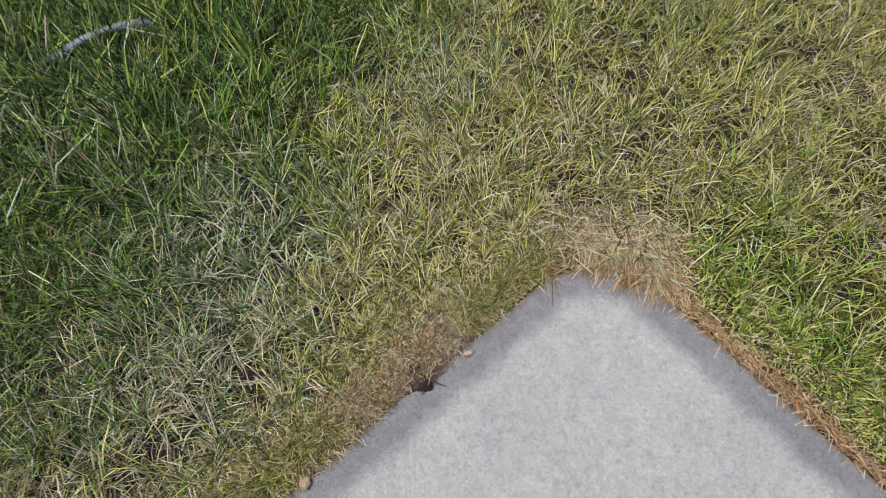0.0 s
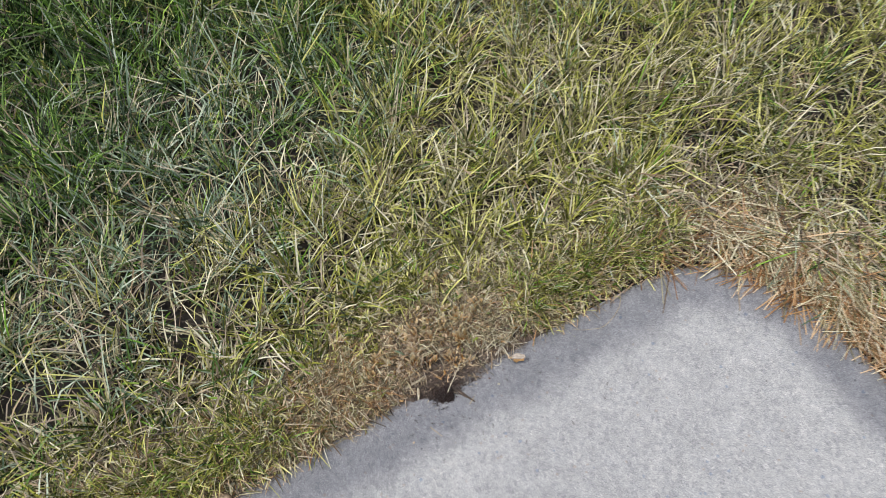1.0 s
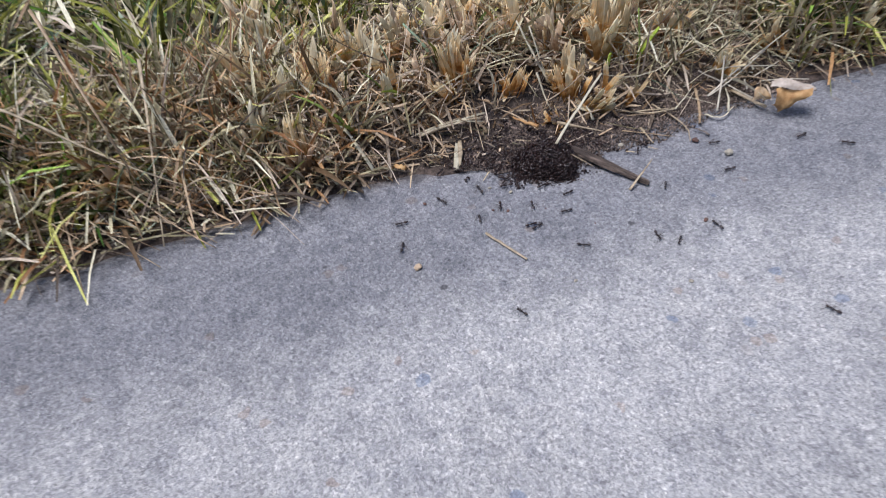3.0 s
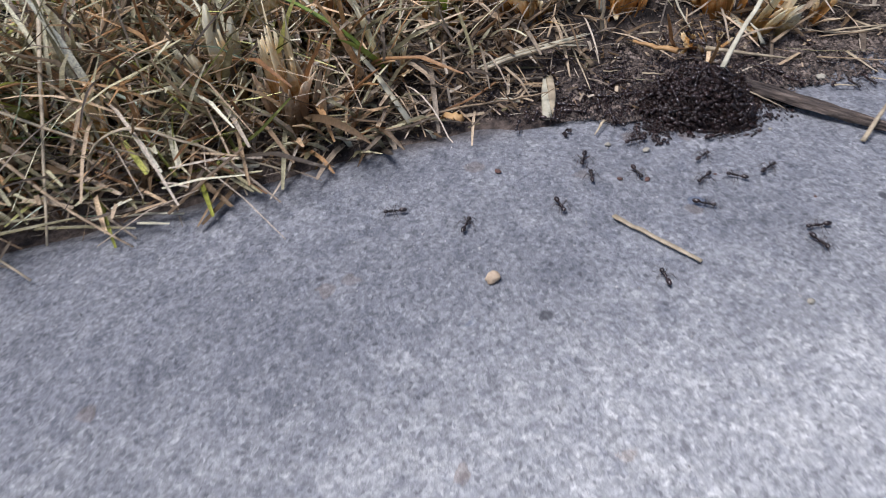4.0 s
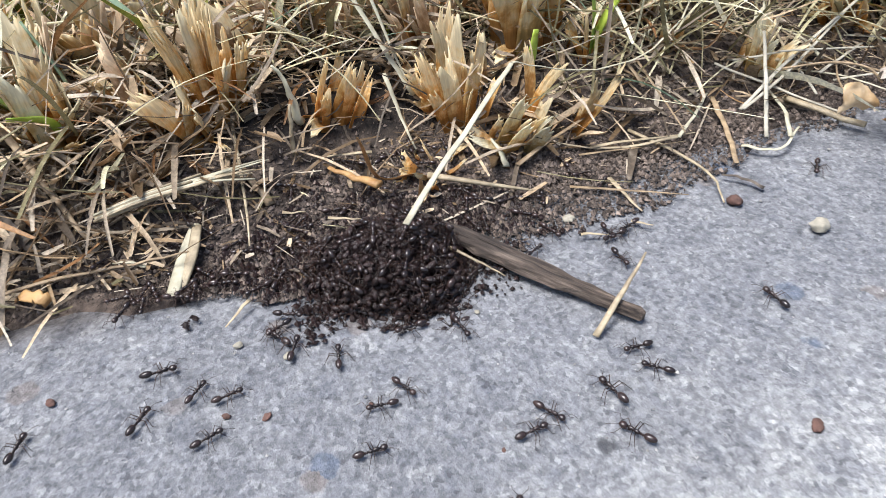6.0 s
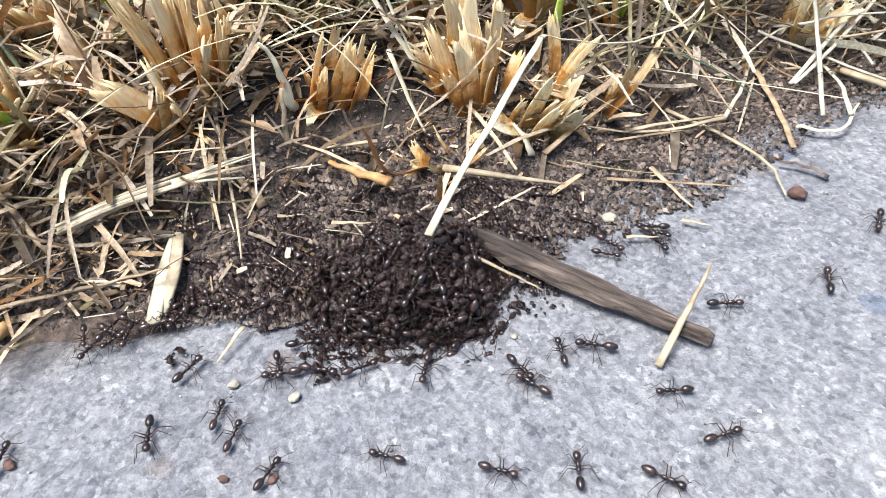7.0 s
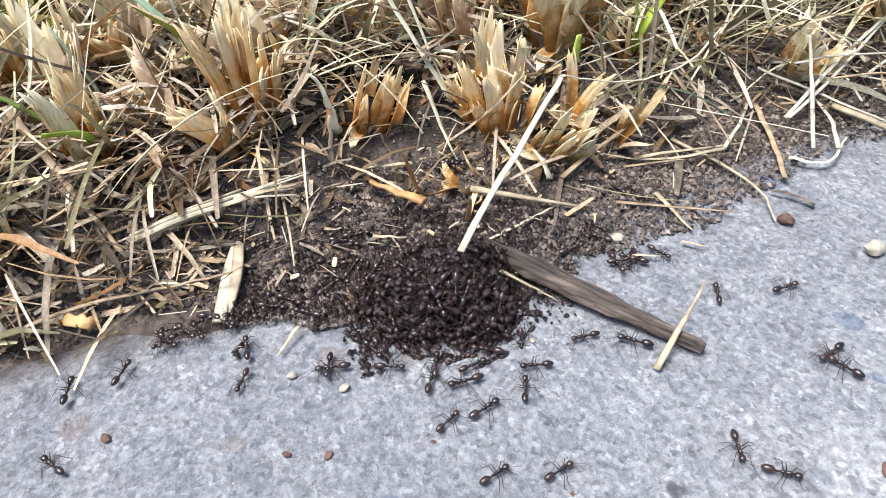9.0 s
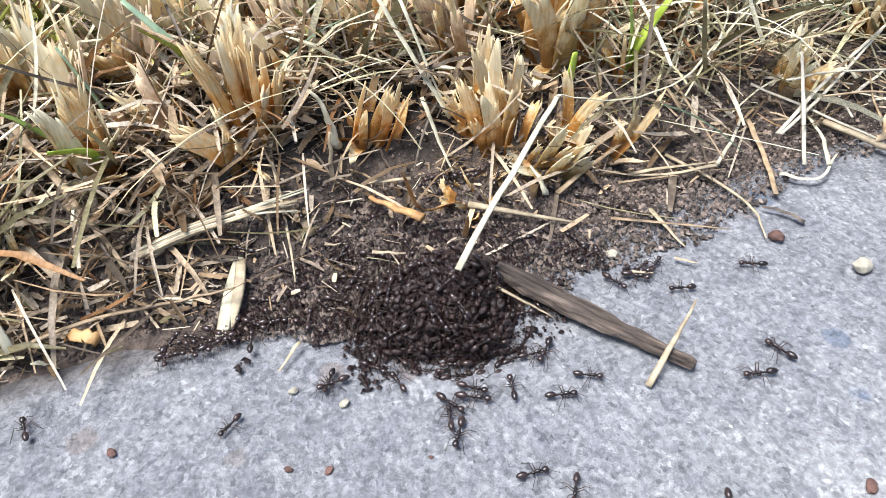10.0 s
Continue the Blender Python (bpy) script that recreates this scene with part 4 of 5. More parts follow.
def build_tufts():
    rng = np.random.default_rng(21)
    known = []

    def put(x, y, *a, **k):
        known.append((x, y))
        grass_tuft(x / 1000, y / 1000, *a, rng=rng, **k)

    put(-19, -315.5, 1.1, 4, 60, [1, 3, 0], 5, spread=0.8, splay=5, green=1, label="pale cut tuft with amber strips splayed at its foot")
    put(-20, -299, 1.2, 3, 250, [1, 0, 0, 3], 9, spread=1.15, splay=3)
    put(-16.5, -301.5, 0.9, 24, 290, [0, 1], 4, spread=0.7)
    put(-19.5, -306, 1.1, 44, 225, [2, 2, 1], 5, spread=0.7, label="brown sheaf of dead leaves leaning away from a tuft")
    put(-17, -287, 0.68, 22, 100, [0, 1, 0], 7, spread=1.1, splay=5, label="low ragged tuft of amber stubble chewed short")
    put(-12.0, -273.0, 0.84, 8, 200, [0, 0, 1], 13, spread=1.45, splay=4)
    put(-4.5, -279.5, 0.42, 42, 300, [0, 1, 0], 4, spread=1.2, splay=7, label="torn amber sheath scraps heaped on dark soil")
    put(-6.0, -269.0, 0.6, 18, 40, [3, 1], 7, spread=1.2, splay=5, label="frayed pale tuft of grass fibres over the soil")
    put(-8.5, -266.0, 1.0, 14, 60, [1, 0], 1, spread=0.4, splay=1)
    put(-19.5, -260, 1.45, 4, 160, [1, 3, 0], 11, spread=1.25)
    put(-15, -253.5, 0.72, 6, 60, [0, 1], 5, spread=0.8, label="short amber stubs round fresh green leaves")
    put(-4.5, -262.5, 0.8, 40, 72, [2, 0], 1, spread=0.3, splay=1, label="torn amber sheath lying over on the soil")
    put(-12, -325.5, 0.85, 8, 200, [3, 1], 3, spread=0.7, green=2, stems=1)
    put(-32, -321, 1.5, 8, 215, [3, 1, 0], 10, spread=1.2, stems=1)
    put(-34, -309.5, 1.35, 14, 200, [2, 1], 8, stems=1)
    put(-35, -289, 1.5, 30, 215, [2, 1, 2], 9)
    put(-28, -293.5, 1.2, 26, 235, [2, 1], 6)
    put(-22.5, -272.5, 1.35, 16, 215, [1, 2, 2], 8)
    put(-31, -279, 1.35, 20, 225, [2, 1, 1], 8, stems=1)
    put(-33, -267, 1.4, 10, 190, [1, 3], 8)
    put(-6.5, -234, 0.75, 8, 60, [3, 1], 4, spread=0.7, stems=1)
    put(-26.5, -316, 1.2, 18, 190, [2, 1], 6)
    put(-28.5, -250, 1.2, 8, 90, [1, 2], 7, stems=1)
    put(-21, -243, 1.0, 14, 60, [2, 1], 6, stems=1)
    put(-14, -243.5, 0.6, 20, 40, [2, 1], 4, stems=1)
    put(-13, -308.5, 0.5, 34, 300, [2, 2], 3, splay=3)
    put(-24, -331, 1.25, 10, 190, [1, 0], 7, green=1, stems=1)
    for _ in range(1100):
        x = -7 - 66 * rng.random()
        y = rng.uniform(-480, -170)
        near = -345 < y < -222
        if all((x - a) ** 2 + (y - b) ** 2 > (8.0 if x > -45 else 9.5) ** 2 for a, b in known) and not (x > -25 and -336 < y < -222) and (-362 < y < -205 or x > -22):
            tones = [[0, 1], [1, 2], [2, 1, 3], [1, 3], [3, 2]][int(rng.integers(0, 5))]
            put(x, y, rng.uniform(0.95, 1.4) if near else rng.uniform(0.75, 1.1), rng.uniform(2, 30), rng.uniform(120, 300), tones, int(rng.integers(5, 9)), far=not near or x < -42, green=int(rng.random() < 0.10), stems=int(rng.integers(1, 4)))
    green_leaf([(-14.6, -253.4, 4.2), (-14.4, -253.2, 10), (-15.4, -254.2, 19)], 1.0, M_GREENLEAF, "dark green shoot rising from a dry tuft")
    green_leaf([(-14.4, -253.2, 6.0), (-14.0, -252.0, 9.5), (-12.6, -249.6, 14.5)], 1.6, M_FRESH, "bright green folded leaf in a dry tuft")
    green_leaf([(-12.0, -263.6, 6.0), (-11.6, -263.4, 8.0), (-11.8, -262.8, 11.0)], 1.3, M_FRESH, "short bright green shoot between dry tufts")
    green_leaf([(-27.2, -301.7, 8.4), (-28.5, -304.0, 14.0), (-31.0, -308.2, 19.5)], 1.2, M_BLUEGREEN, "blue-green leaf blade leaning over dry stubble")
    green_leaf([(-24.5, -313.0, 6.4), (-24.5, -313.6, 12.0), (-25.5, -315.5, 18.0)], 1.1, M_BLUEGREEN, "blue-green leaf blade standing in dry stubble")
    green_leaf([(-19.2, -315.2, 6.0), (-16.8, -315.2, 10.4), (-15.6, -318.6, 12.0)], 0.8, M_FRESH, "thin pale green leaf arching from a tuft")


build_tufts()


# ---- straws, splinters and chips ----
def straw(name, points, width, material, label, flat=0.3, taper=(1.0, 0.35), category="straw", steps=4):
    rng = np.random.default_rng(len(label) + len(points))
    pts = smooth_line([mm(*p) for p in points], steps)
    pts = [p + Vector(rng.normal(0, 0.012 * width / 1000 * 6, 3)) for p in pts]
    n = len(pts)
    radii = [width / 2300 * (taper[0] + (taper[1] - taper[0]) * i / (n - 1)) * rng.uniform(0.92, 1.08) for i in range(n)]
    v, f = tube_data(pts, radii, 8, flat)
    o = Vector(pts[0])
    me = mesh_of(name, [tuple(Vector(q) - o) for q in v], f, [material])
    ob = new(name, me)
    ob.location = o
    return tagged(ob, label, category)


def build_straws():
    s = straw
    s("straw", [(10.9, -288.1, 6.2), (4.6, -279.6, 9.6), (-0.6, -272.4, 12.3), (-1.3, -271.5, 12.6), (-1.6, -270.4, 12.3), (-1.6, -265.0, 10.4), (-3.6, -258.4, 8.4), (-6.3, -250.2, 8.0), (-11.2, -241.9, 9.6), (-15.5, -238.0, 11.0)], 0.74, M_STRAW_WHITE, "long pale straw bent over the ant swarm")
    s("straw", [(-2.7, -280.7, 1.6), (4.3, -271.9, 1.0)], 0.95, M_STRAW, "yellow straw lying on soil behind the swarm", 0.8)
    s("straw", [(-22.9, -321.7, 12.2), (-14, -318, 7.0), (-5.0, -314.1, 2.0)], 1.25, M_STRAW_TAN, "tan straw slanting down from the stubble")
    s("straw", [(-1.0, -333, 1.2), (-1.7, -327.5, 1.2), (-3.0, -319.5, 1.3), (-1.9, -311.1, 1.2), (-1.0, -306, 1.6)], 0.8, M_STRAW_TAN, "thin curved straw along the slab rim", 0.6)
    s("straw", [(7.6, -302.1, 0.7), (9.9, -304.6, 0.4)], 0.5, M_STRAW, "short thin straw on concrete")
    s("straw", [(25.8, -310.3, 0.4), (30.4, -308.3, 0.45), (35.6, -306.0, 0.4)], 0.75, M_STRAW, "straight cream straw lying on concrete", 0.5, (1.0, 0.8))
    s("straw", [(24.7, -277.5, 0.4), (22.6, -273.6, 2.2), (20.8, -270.3, 3.6)], 0.75, M_STRAW, "pale straw propped on the wood splinter", 0.5, (1.0, 0.3))
    s("straw", [(10.3, -284.3, 2.2), (12.6, -282.3, 1.4), (14.8, -280.5, 0.5)], 0.5, M_STRAW, "thin straw under the wood splinter", 0.6)
    s("straw", [(-1.9, -255.9, 0.8), (5.3, -254.2, 0.7), (10.5, -254.2, 0.8), (14.6, -256.2, 0.5)], 0.6, M_STRAW, "curved yellow straw on soil", 0.7)
    s("straw", [(5.6, -263.6, 0.7), (12.2, -264.0, 0.5)], 0.7, M_STRAW, "short cream straw on soil")
    s("straw", [(1.0, -235.7, 1.2), (9.8, -232.4, 0.8)], 1.1, M_STRAW, "stout cream straw at the slab rim", 0.7, (1, 1))
    bunch = [((6.7, -243.5, 0.7), (0.2, -238.5, 4.0), (-5.3, -234.5, 7.2)), ((1.1, -242.4, 1.4), (-2.8, -231.2, 4.5), (-7.6, -214.2, 8.8)),
             ((-3.0, -238.5, 5.5), (-2.3, -232.1, 5.3), (0.4, -221.8, 4.5)), ((-6.2, -240.6, 4.1), (-0.2, -235.6, 1.9), (7.1, -233.0, 1.2)),
             ((1.9, -242.8, 1.9), (-1.1, -234.2, 3.0), (-5.6, -221.0, 7.0)), ((-4.2, -230.0, 2.6), (-1.0, -230.6, 2.0), (2.5, -232.2, 1.5))]
    for k, line in enumerate(bunch):
        s("straw", line, (0.6, 0.62, 0.55, 0.62, 0.55, 0.5)[k], M_BLEACHED, "long bleached straw in a crossing bunch", 0.5, (1.0, 0.8))
    for k, (x, y, a) in enumerate([(0.5, -226, 0.4), (-3.5, -222, 1.9), (3.0, -238.5, 2.6), (-6.0, -232, 0.9), (-1.0, -247.5, 2.2), (2.0, -221, 1.2), (-8.0, -226, 2.9), (-4.5, -215, 0.6)]):
        c, q, h = 6 * math.cos(a), 6 * math.sin(a), 1000 * max(0.0, float(soil_height(x / 1000, y / 1000)))
        s("straw", [(x - c, y - q, h + 1.0), (x + 0.6, y, h + 1.8), (x + c, y + q, h + 1.2)], 0.55 + 0.05 * (k % 4), M_BLEACHED if k % 2 else M_STRAW_WHITE, "pale grey straw lying near the leaf", 0.4, (1.0, 0.6))
    s("straw", [(-3.2, -243.1, 1.4), (2.9, -245.9, 0.7), (9.7, -250.3, 0.8)], 1.0, M_STRAW_TAN, "flat brown dead leaf strip across the rim", 0.25, (0.8, 0.7))
    s("straw", [(6.6, -247.0, 0.6), (8.6, -245.6, 0.6), (9.3, -243.5, 0.7), (7.0, -239.3, 1.0)], 0.75, M_STRAW_WHITE, "curled white straw on soil")
    s("straw", [(-0.8, -271.1, 1.2), (-5.8, -255.3, 3.4)], 0.8, M_STRAW_TAN, "grey straw leaning on a tuft")
    s("straw", [(-10.9, -299.0, 4.0), (-5.4, -297.2, 1.4)], 1.2, M_STRAW_TAN, "brown flat straw stub on soil", 0.25, (0.7, 1.0))
    s("straw", [(-14.6, -280.7, 8.5), (-11, -280.4, 4.8), (-7.1, -280.3, 2.4)], 0.7, M_STRAW_WHITE, "white straw falling from a tuft")
    s("straw", [(-23.0, -282.6, 18.5), (-18, -279.8, 11), (-13.8, -277.7, 5.6)], 0.85, M_STRAW_WHITE, "broad white leaf blade leaning in stubble", 0.25, (0.9, 1.1))
    s("straw", [(-21.0, -280.1, 17.5), (-17, -278.6, 10), (-14.3, -277.6, 5.6)], 0.6, M_STRAW_WHITE, "narrow white leaf blade leaning in stubble", 0.3)
    s("straw", [(-9.8, -290.3, 3.0), (-8.6, -284.9, 2.6)], 0.8, M_STRAW, "pale husk on dark soil", 0.4, (0.4, 0.9))
    s("straw", [(-4.2, -272.5, 3.0), (-2.4, -272.2, 2.0), (-1.3, -272.0, 1.0)], 1.2, M_STRAW_WHITE, "white seed husk on dark soil", 0.5, (0.3, 0.9))
    s("straw", [(-6.4, -290.2, 3.4), (-3.4, -288.4, 3.2), (-0.6, -286.7, 3.4)], 1.5, M_LEAF_IN, "orange husk fragment behind the swarm", 0.6, (0.4, 1.0))
    s("straw", [(-3.9, -296.4, 1.2), (-3.0, -294.2, 1.1)], 0.6, M_STRAW, "tiny yellow straw chip on soil")
    s("straw", [(0.2, -292.6, 1.7), (1.6, -289.6, 1.6)], 0.6, M_STRAW, "tiny yellow chip beside the swarm")
    s("straw", [(13.0, -266, 0.6), (14.6, -264.6, 0.6)], 0.5, M_STRAW, "small chip on the rim")
    s("straw", [(5.0, -268.0, 0.7), (12.0, -258.4, 0.6)], 0.6, M_STRAW_TAN, "thin tan straw on soil")
    s("straw", [(-0.5, -262, 1.0), (2.5, -250, 1.0)], 0.7, M_STRAW, "yellow straw pressed in soil")
    s("straw", [(0.5, -264, 1.0), (3.5, -252, 0.9)], 0.5, M_STRAW_TAN, "thin straw pressed in soil")
    s("straw", [(-26, -337, 16), (-12, -329.5, 8), (-1.5, -325.5, 1.5)], 1.1, M_STRAW_WHITE, "pale leaf blade hanging over the rim", 0.25, (0.6, 1.0))
    s("straw", [(-52, -318, 15), (-34, -306, 14.5), (-21, -296, 13)], 0.9, M_STRAW, "long straw across the tufts", 0.5)
    s("straw", [(-3.4, -313.0, 0.9), (-2.5, -311.4, 1.2), (-1.6, -310.0, 0.7)], 0.55, M_STRAW_WHITE, "short white husk on the rim soil", 0.5, (0.5, 0.9))
    s("straw", [(-11.5, -292.8, 3.0), (-11.8, -292.6, 6.0), (-12.5, -292.2, 8.6)], 1.1, M_STRAW, "yellow stem stub standing in dark soil", 0.7, (0.7, 0.4))
    s("straw", [(-15.5, -291.0, 4.8), (-15.8, -291.3, 8.0), (-16.3, -292.4, 11.6)], 1.9, M_STRAW_WHITE, "white-tipped grass bud standing among tufts", 0.7, (0.9, 0.3))
    s("straw", [(12.6, -271.4, 0.6), (13.9, -269.1, 0.6)], 0.5, M_STRAW, "short straw chip on concrete")
    s("straw", [(10.4, -252.8, 0.5), (12.6, -251.4, 0.7), (14.2, -250.8, 0.5)], 0.9, M_WOOD, "thin grey bark chip on the rim", 0.3, (0.5, 0.8))
    # longer stems that reach over the slab away from the nest
    s("straw", [(-16, -399, 30), (-11.8, -390, 26.6), (-6.6, -372.7, 12.5), (-3, -356.2, 2.6)], 1.0, M_STRAW, "long dry stem slanting down to the rim", 0.5)
    s("straw", [(-4.5, -367, 1.5), (-4.2, -364, 7.0), (-3.0, -358.5, 8.5), (0.0, -350, 4.5), (1.8, -342.6, 0.8)], 1.0, M_STRAW, "dry stem bent in an arch over the rim", 0.5)
    s("straw", [(1.5, -366.5, 0.5), (3.4, -360, 0.7), (5.2, -355.6, 0.5)], 0.6, M_STRAW_WHITE, "short pale straw on concrete by the turf", 0.5, (1.0, 0.7))
    s("straw", [(-8.1, -377.1, 8.8), (2, -369, 4.5), (9.4, -361.4, 0.6)], 0.7, M_STRAW_TAN, "thin dry stem slanting over the rim", 0.5)
    s("straw", [(-12, -390, 7.0), (2, -380, 4.0), (11, -372, 0.6)], 0.7, M_STRAW, "thin dry stem lying over the rim", 0.5)
    s("straw", [(-33, -367.5, 22.5), (-14, -369, 12.5), (5.2, -371, 0.8)], 1.0, M_STRAW, "long straight dry stem across the rim", 0.5)
    s("straw", [(-30, -383.2, 38), (-15, -378, 30), (-5, -374.3, 23), (-7, -373, 6)], 0.9, M_STRAW_TAN, "dry stem standing out of the turf", 0.5)
    s("straw", [(-1.4, -127.2, 2.0), (13.5, -137.8, 1.0), (21.1, -156.4, 0.8), (17.7, -169.4, 0.6), (12.0, -179.7, 0.6)], 0.7, M_STRAW, "thin curved straw lying on concrete", 0.6)
    for k, (a, b, w) in enumerate([ ((-24, -395, 8), (14, -386, 0.8), 0.8), ((-16, -404, 4), (12, -409, 0.7), 0.8), ((-14, -418, 4), (8, -440, 0.7), 0.8), ((-20, -182, 8), (14, -176, 0.7), 0.8), ((-16, -210, 7), (9, -190, 0.7), 0.8), ((-12, -160, 6), (13, -148, 0.7), 0.7), ((-20, -470, 6), (16, -476, 0.7), 0.9)]):
        m = tuple((p + q) / 2 for p, q in zip(a, b))
        s("straw", [a, (m[0], m[1] + 2 * (-1) ** k, m[2] + 2), b], w, M_STRAW if k % 2 else M_STRAW_TAN, "dry grass stem lying over the slab rim", 0.4)


def build_litter():
    rng = np.random.default_rng(31)
    for k in range(22):
        x, y = rng.uniform(-24, 3), rng.uniform(-264, -205)
        if k > 20:
            x, y = rng.uniform(-22, -4), rng.uniform(-335, -298)
        a, n = rng.uniform(0, 6.28), rng.uniform(4, 11)
        pts = []
        for q in (-1, 0, 1):
            px_, py_ = x + q * n * math.cos(a) + (0 if q else rng.normal() * 1.2), y + q * n * math.sin(a)
            hgt = max(0.0, 1000 * float(soil_height(px_ / 1000, py_ / 1000))) if px_ < 3 else 0.0
            pts.append((px_, py_, hgt + 0.5 + rng.uniform(0.2, 2.2)))
        straw("straw", pts, rng.uniform(0.35, 0.7), (M_STRAW, M_STRAW_TAN, M_STRAW_TAN)[k % 3], "dry straw lying loose on the soil", 0.45)


def build_splinter():
    root = tagged(new("straw_splinter"), "split cream straw with frayed fibres on the soil", "straw")
    root.location = mm(-7.0, -313.4, 4.0)
    rng = np.random.default_rng(4)
    body = tube_data(smooth_line([mm(0, 0, 0), mm(-0.6, 5, 0.5), mm(-0.5, 10, 0.8)], 4), [0.0007, 0.0008, 0.0009, 0.0009, 0.0008, 0.0008, 0.0007, 0.0006, 0.0004], 8, 0.35)
    part("shaft", mesh_of("shaft", *body, [M_STRAW]), root)
    for k in range(5):
        y = -0.7 + 0.35 * k
        d = tube_data(smooth_line([mm(y + 0.1, -0.5 + rng.random(), 0.25), mm(y - 0.4, 5, 0.85), mm(y * 1.3 - 0.5, 9 + 3 * rng.random(), 1.0 + 0.2 * rng.random())], 4), [0.00018] * 9, 5, 0.7)
        part("strand", mesh_of("strand", *d, [M_STRAW_WHITE if k % 2 else M_STRAW]), root)
    for k in range(10):
        a = rng.uniform(-1.5, 1.2)
        pts = smooth_line([mm(-0.4, 7 + rng.uniform(-2, 2), 0.6), mm(-0.4 + a * 0.5, 11, 0.8 + 0.3 * rng.random()), mm(-0.6 + a * 1.6, 15 + rng.uniform(-1.5, 2.5), 0.3 + rng.random())], 3)
        d = tube_data(pts, [0.0003 - 0.00003 * i for i in range(len(pts))], 5, 0.5)
        part("fibre", mesh_of("fibre", *d, [M_STRAW if k % 2 else M_STRAW_WHITE]), root)
    chip = tagged(new("straw_chip"), "flat torn straw chip propped on the rim", "straw")
    chip.location = mm(-4.3, -304.7, 2.0)
    for k, off in enumerate((-0.35, 0.3)):
        pts = smooth_line([mm(off, 0.2 * off, 0.2 * k), mm(3.5 + off, -1.4 + off, -0.6), mm(8.0 - 0.8 * k, -3.3 + off, -1.6)], 4)
        d = tube_data(pts, [0.0005 + 0.00002 * i for i in range(len(pts))], 8, 0.3)
        part("strip", mesh_of("strip", *d, [M_STRAW if k else M_STRAW_WHITE]), chip)


def wood_mat():
    """Weathered wood, streaked along x and stained dark at its buried end."""
    m, nt, bsdf, tc = begin("weathered_wood_grain")
    st = nt.nodes.new("ShaderNodeMapping")
    st.inputs["Scale"].default_value = (0.06, 1, 1)
    nt.links.new(tc.outputs["Object"], st.inputs[0])
    grain = noise_tex(nt, st.outputs[0], 2600, 5, 0.7)
    col = ramp(nt, grain.outputs[0], [(0.36, (0.022, 0.015, 0.011)), (0.52, (0.095, 0.07, 0.053)), (0.72, (0.27, 0.21, 0.165))])
    sep = nt.nodes.new("ShaderNodeSeparateXYZ")
    nt.links.new(tc.outputs["Object"], sep.inputs[0])
    blot = noise_tex(nt, tc.outputs["Object"], 260, 4)
    reach = math_node(nt, "ADD", sep.outputs["X"], math_node(nt, "MULTIPLY", blot.outputs[0], 0.012))
    col = mixed(nt, ranged(nt, reach, 0.010, 0.019, 0.8, 0.0), col, (0.028, 0.02, 0.016))
    nt.links.new(col, bsdf.inputs["Base Color"])
    bsdf.inputs["Roughness"].default_value = 0.8
    bumped(nt, bsdf, grain.outputs[0], 0.9, 0.0005)
    return m


def build_wood():
    """A sliver of grey wood beside the swarm."""
    a, b = Vector(mm(3.6, -284.8, 1.5)), Vector(mm(24.0, -273.6, 0.8))
    d = b - a
    rng = np.random.default_rng(9)
    mat = wood_mat()
    cols, rows = 9, 18
    out = [(-1.25, -0.2), (-1.05, 0.45), (-0.45, 0.62), (0.1, 0.55), (0.7, 0.66), (1.2, 0.35), (1.25, -0.3), (0.4, -0.6), (-0.6, -0.6)]
    verts, faces = [], []
    jag = rng.uniform(-0.0012, 0.0012, cols)
    for i in range(rows):
        s = i / (rows - 1)
        k = 0.62 + 0.42 * min(1, s * 3) - 0.62 * max(0, s - 0.6) / 0.4
        for c, (y, z) in enumerate(out):
            end = jag[c] * (1 if i in (0, rows - 1) else 0)
            verts.append((s * d.length + end, (0.88 * y * k + 0.08 * rng.normal()) / 1000, (z * (0.75 + 0.25 * k) + 0.05 * rng.normal()) / 1000))
    for i in range(rows - 1):
        for c in range(cols):
            p, q = i * cols + c, i * cols + (c + 1) % cols
            faces.append((p, q, q + cols, p + cols))
    faces += [tuple(range(cols))[::-1], tuple(range((rows - 1) * cols, rows * cols))]
    ob = new("wood_splinter", mesh_of("wood_splinter", verts, faces, [mat], smooth=False))
    ob.matrix_basis = Matrix.Translation(a) @ d.to_track_quat("X", "Z").to_matrix().to_4x4()
    tagged(ob, "weathered grey-brown wood sliver half on the slab", "wood")
    for k in range(9):
        y, x0, x1 = rng.uniform(-0.6, 0.6), rng.uniform(0.0, 9), rng.uniform(12, 19)
        z = 0.56 - 0.12 * abs(y)
        v, f = tube_data([mm(x0, y, z), mm((x0 + x1) / 2, y + rng.normal() * 0.06, z + 0.06), mm(x1, y * 0.8, z - 0.08)], mm(0.05, 0.11, 0.05), 5, 0.6)
        part("grain_ridge", mesh_of("grain_ridge", v, f, [mat]), ob)


build_straws()
build_litter()
build_splinter()
build_wood()


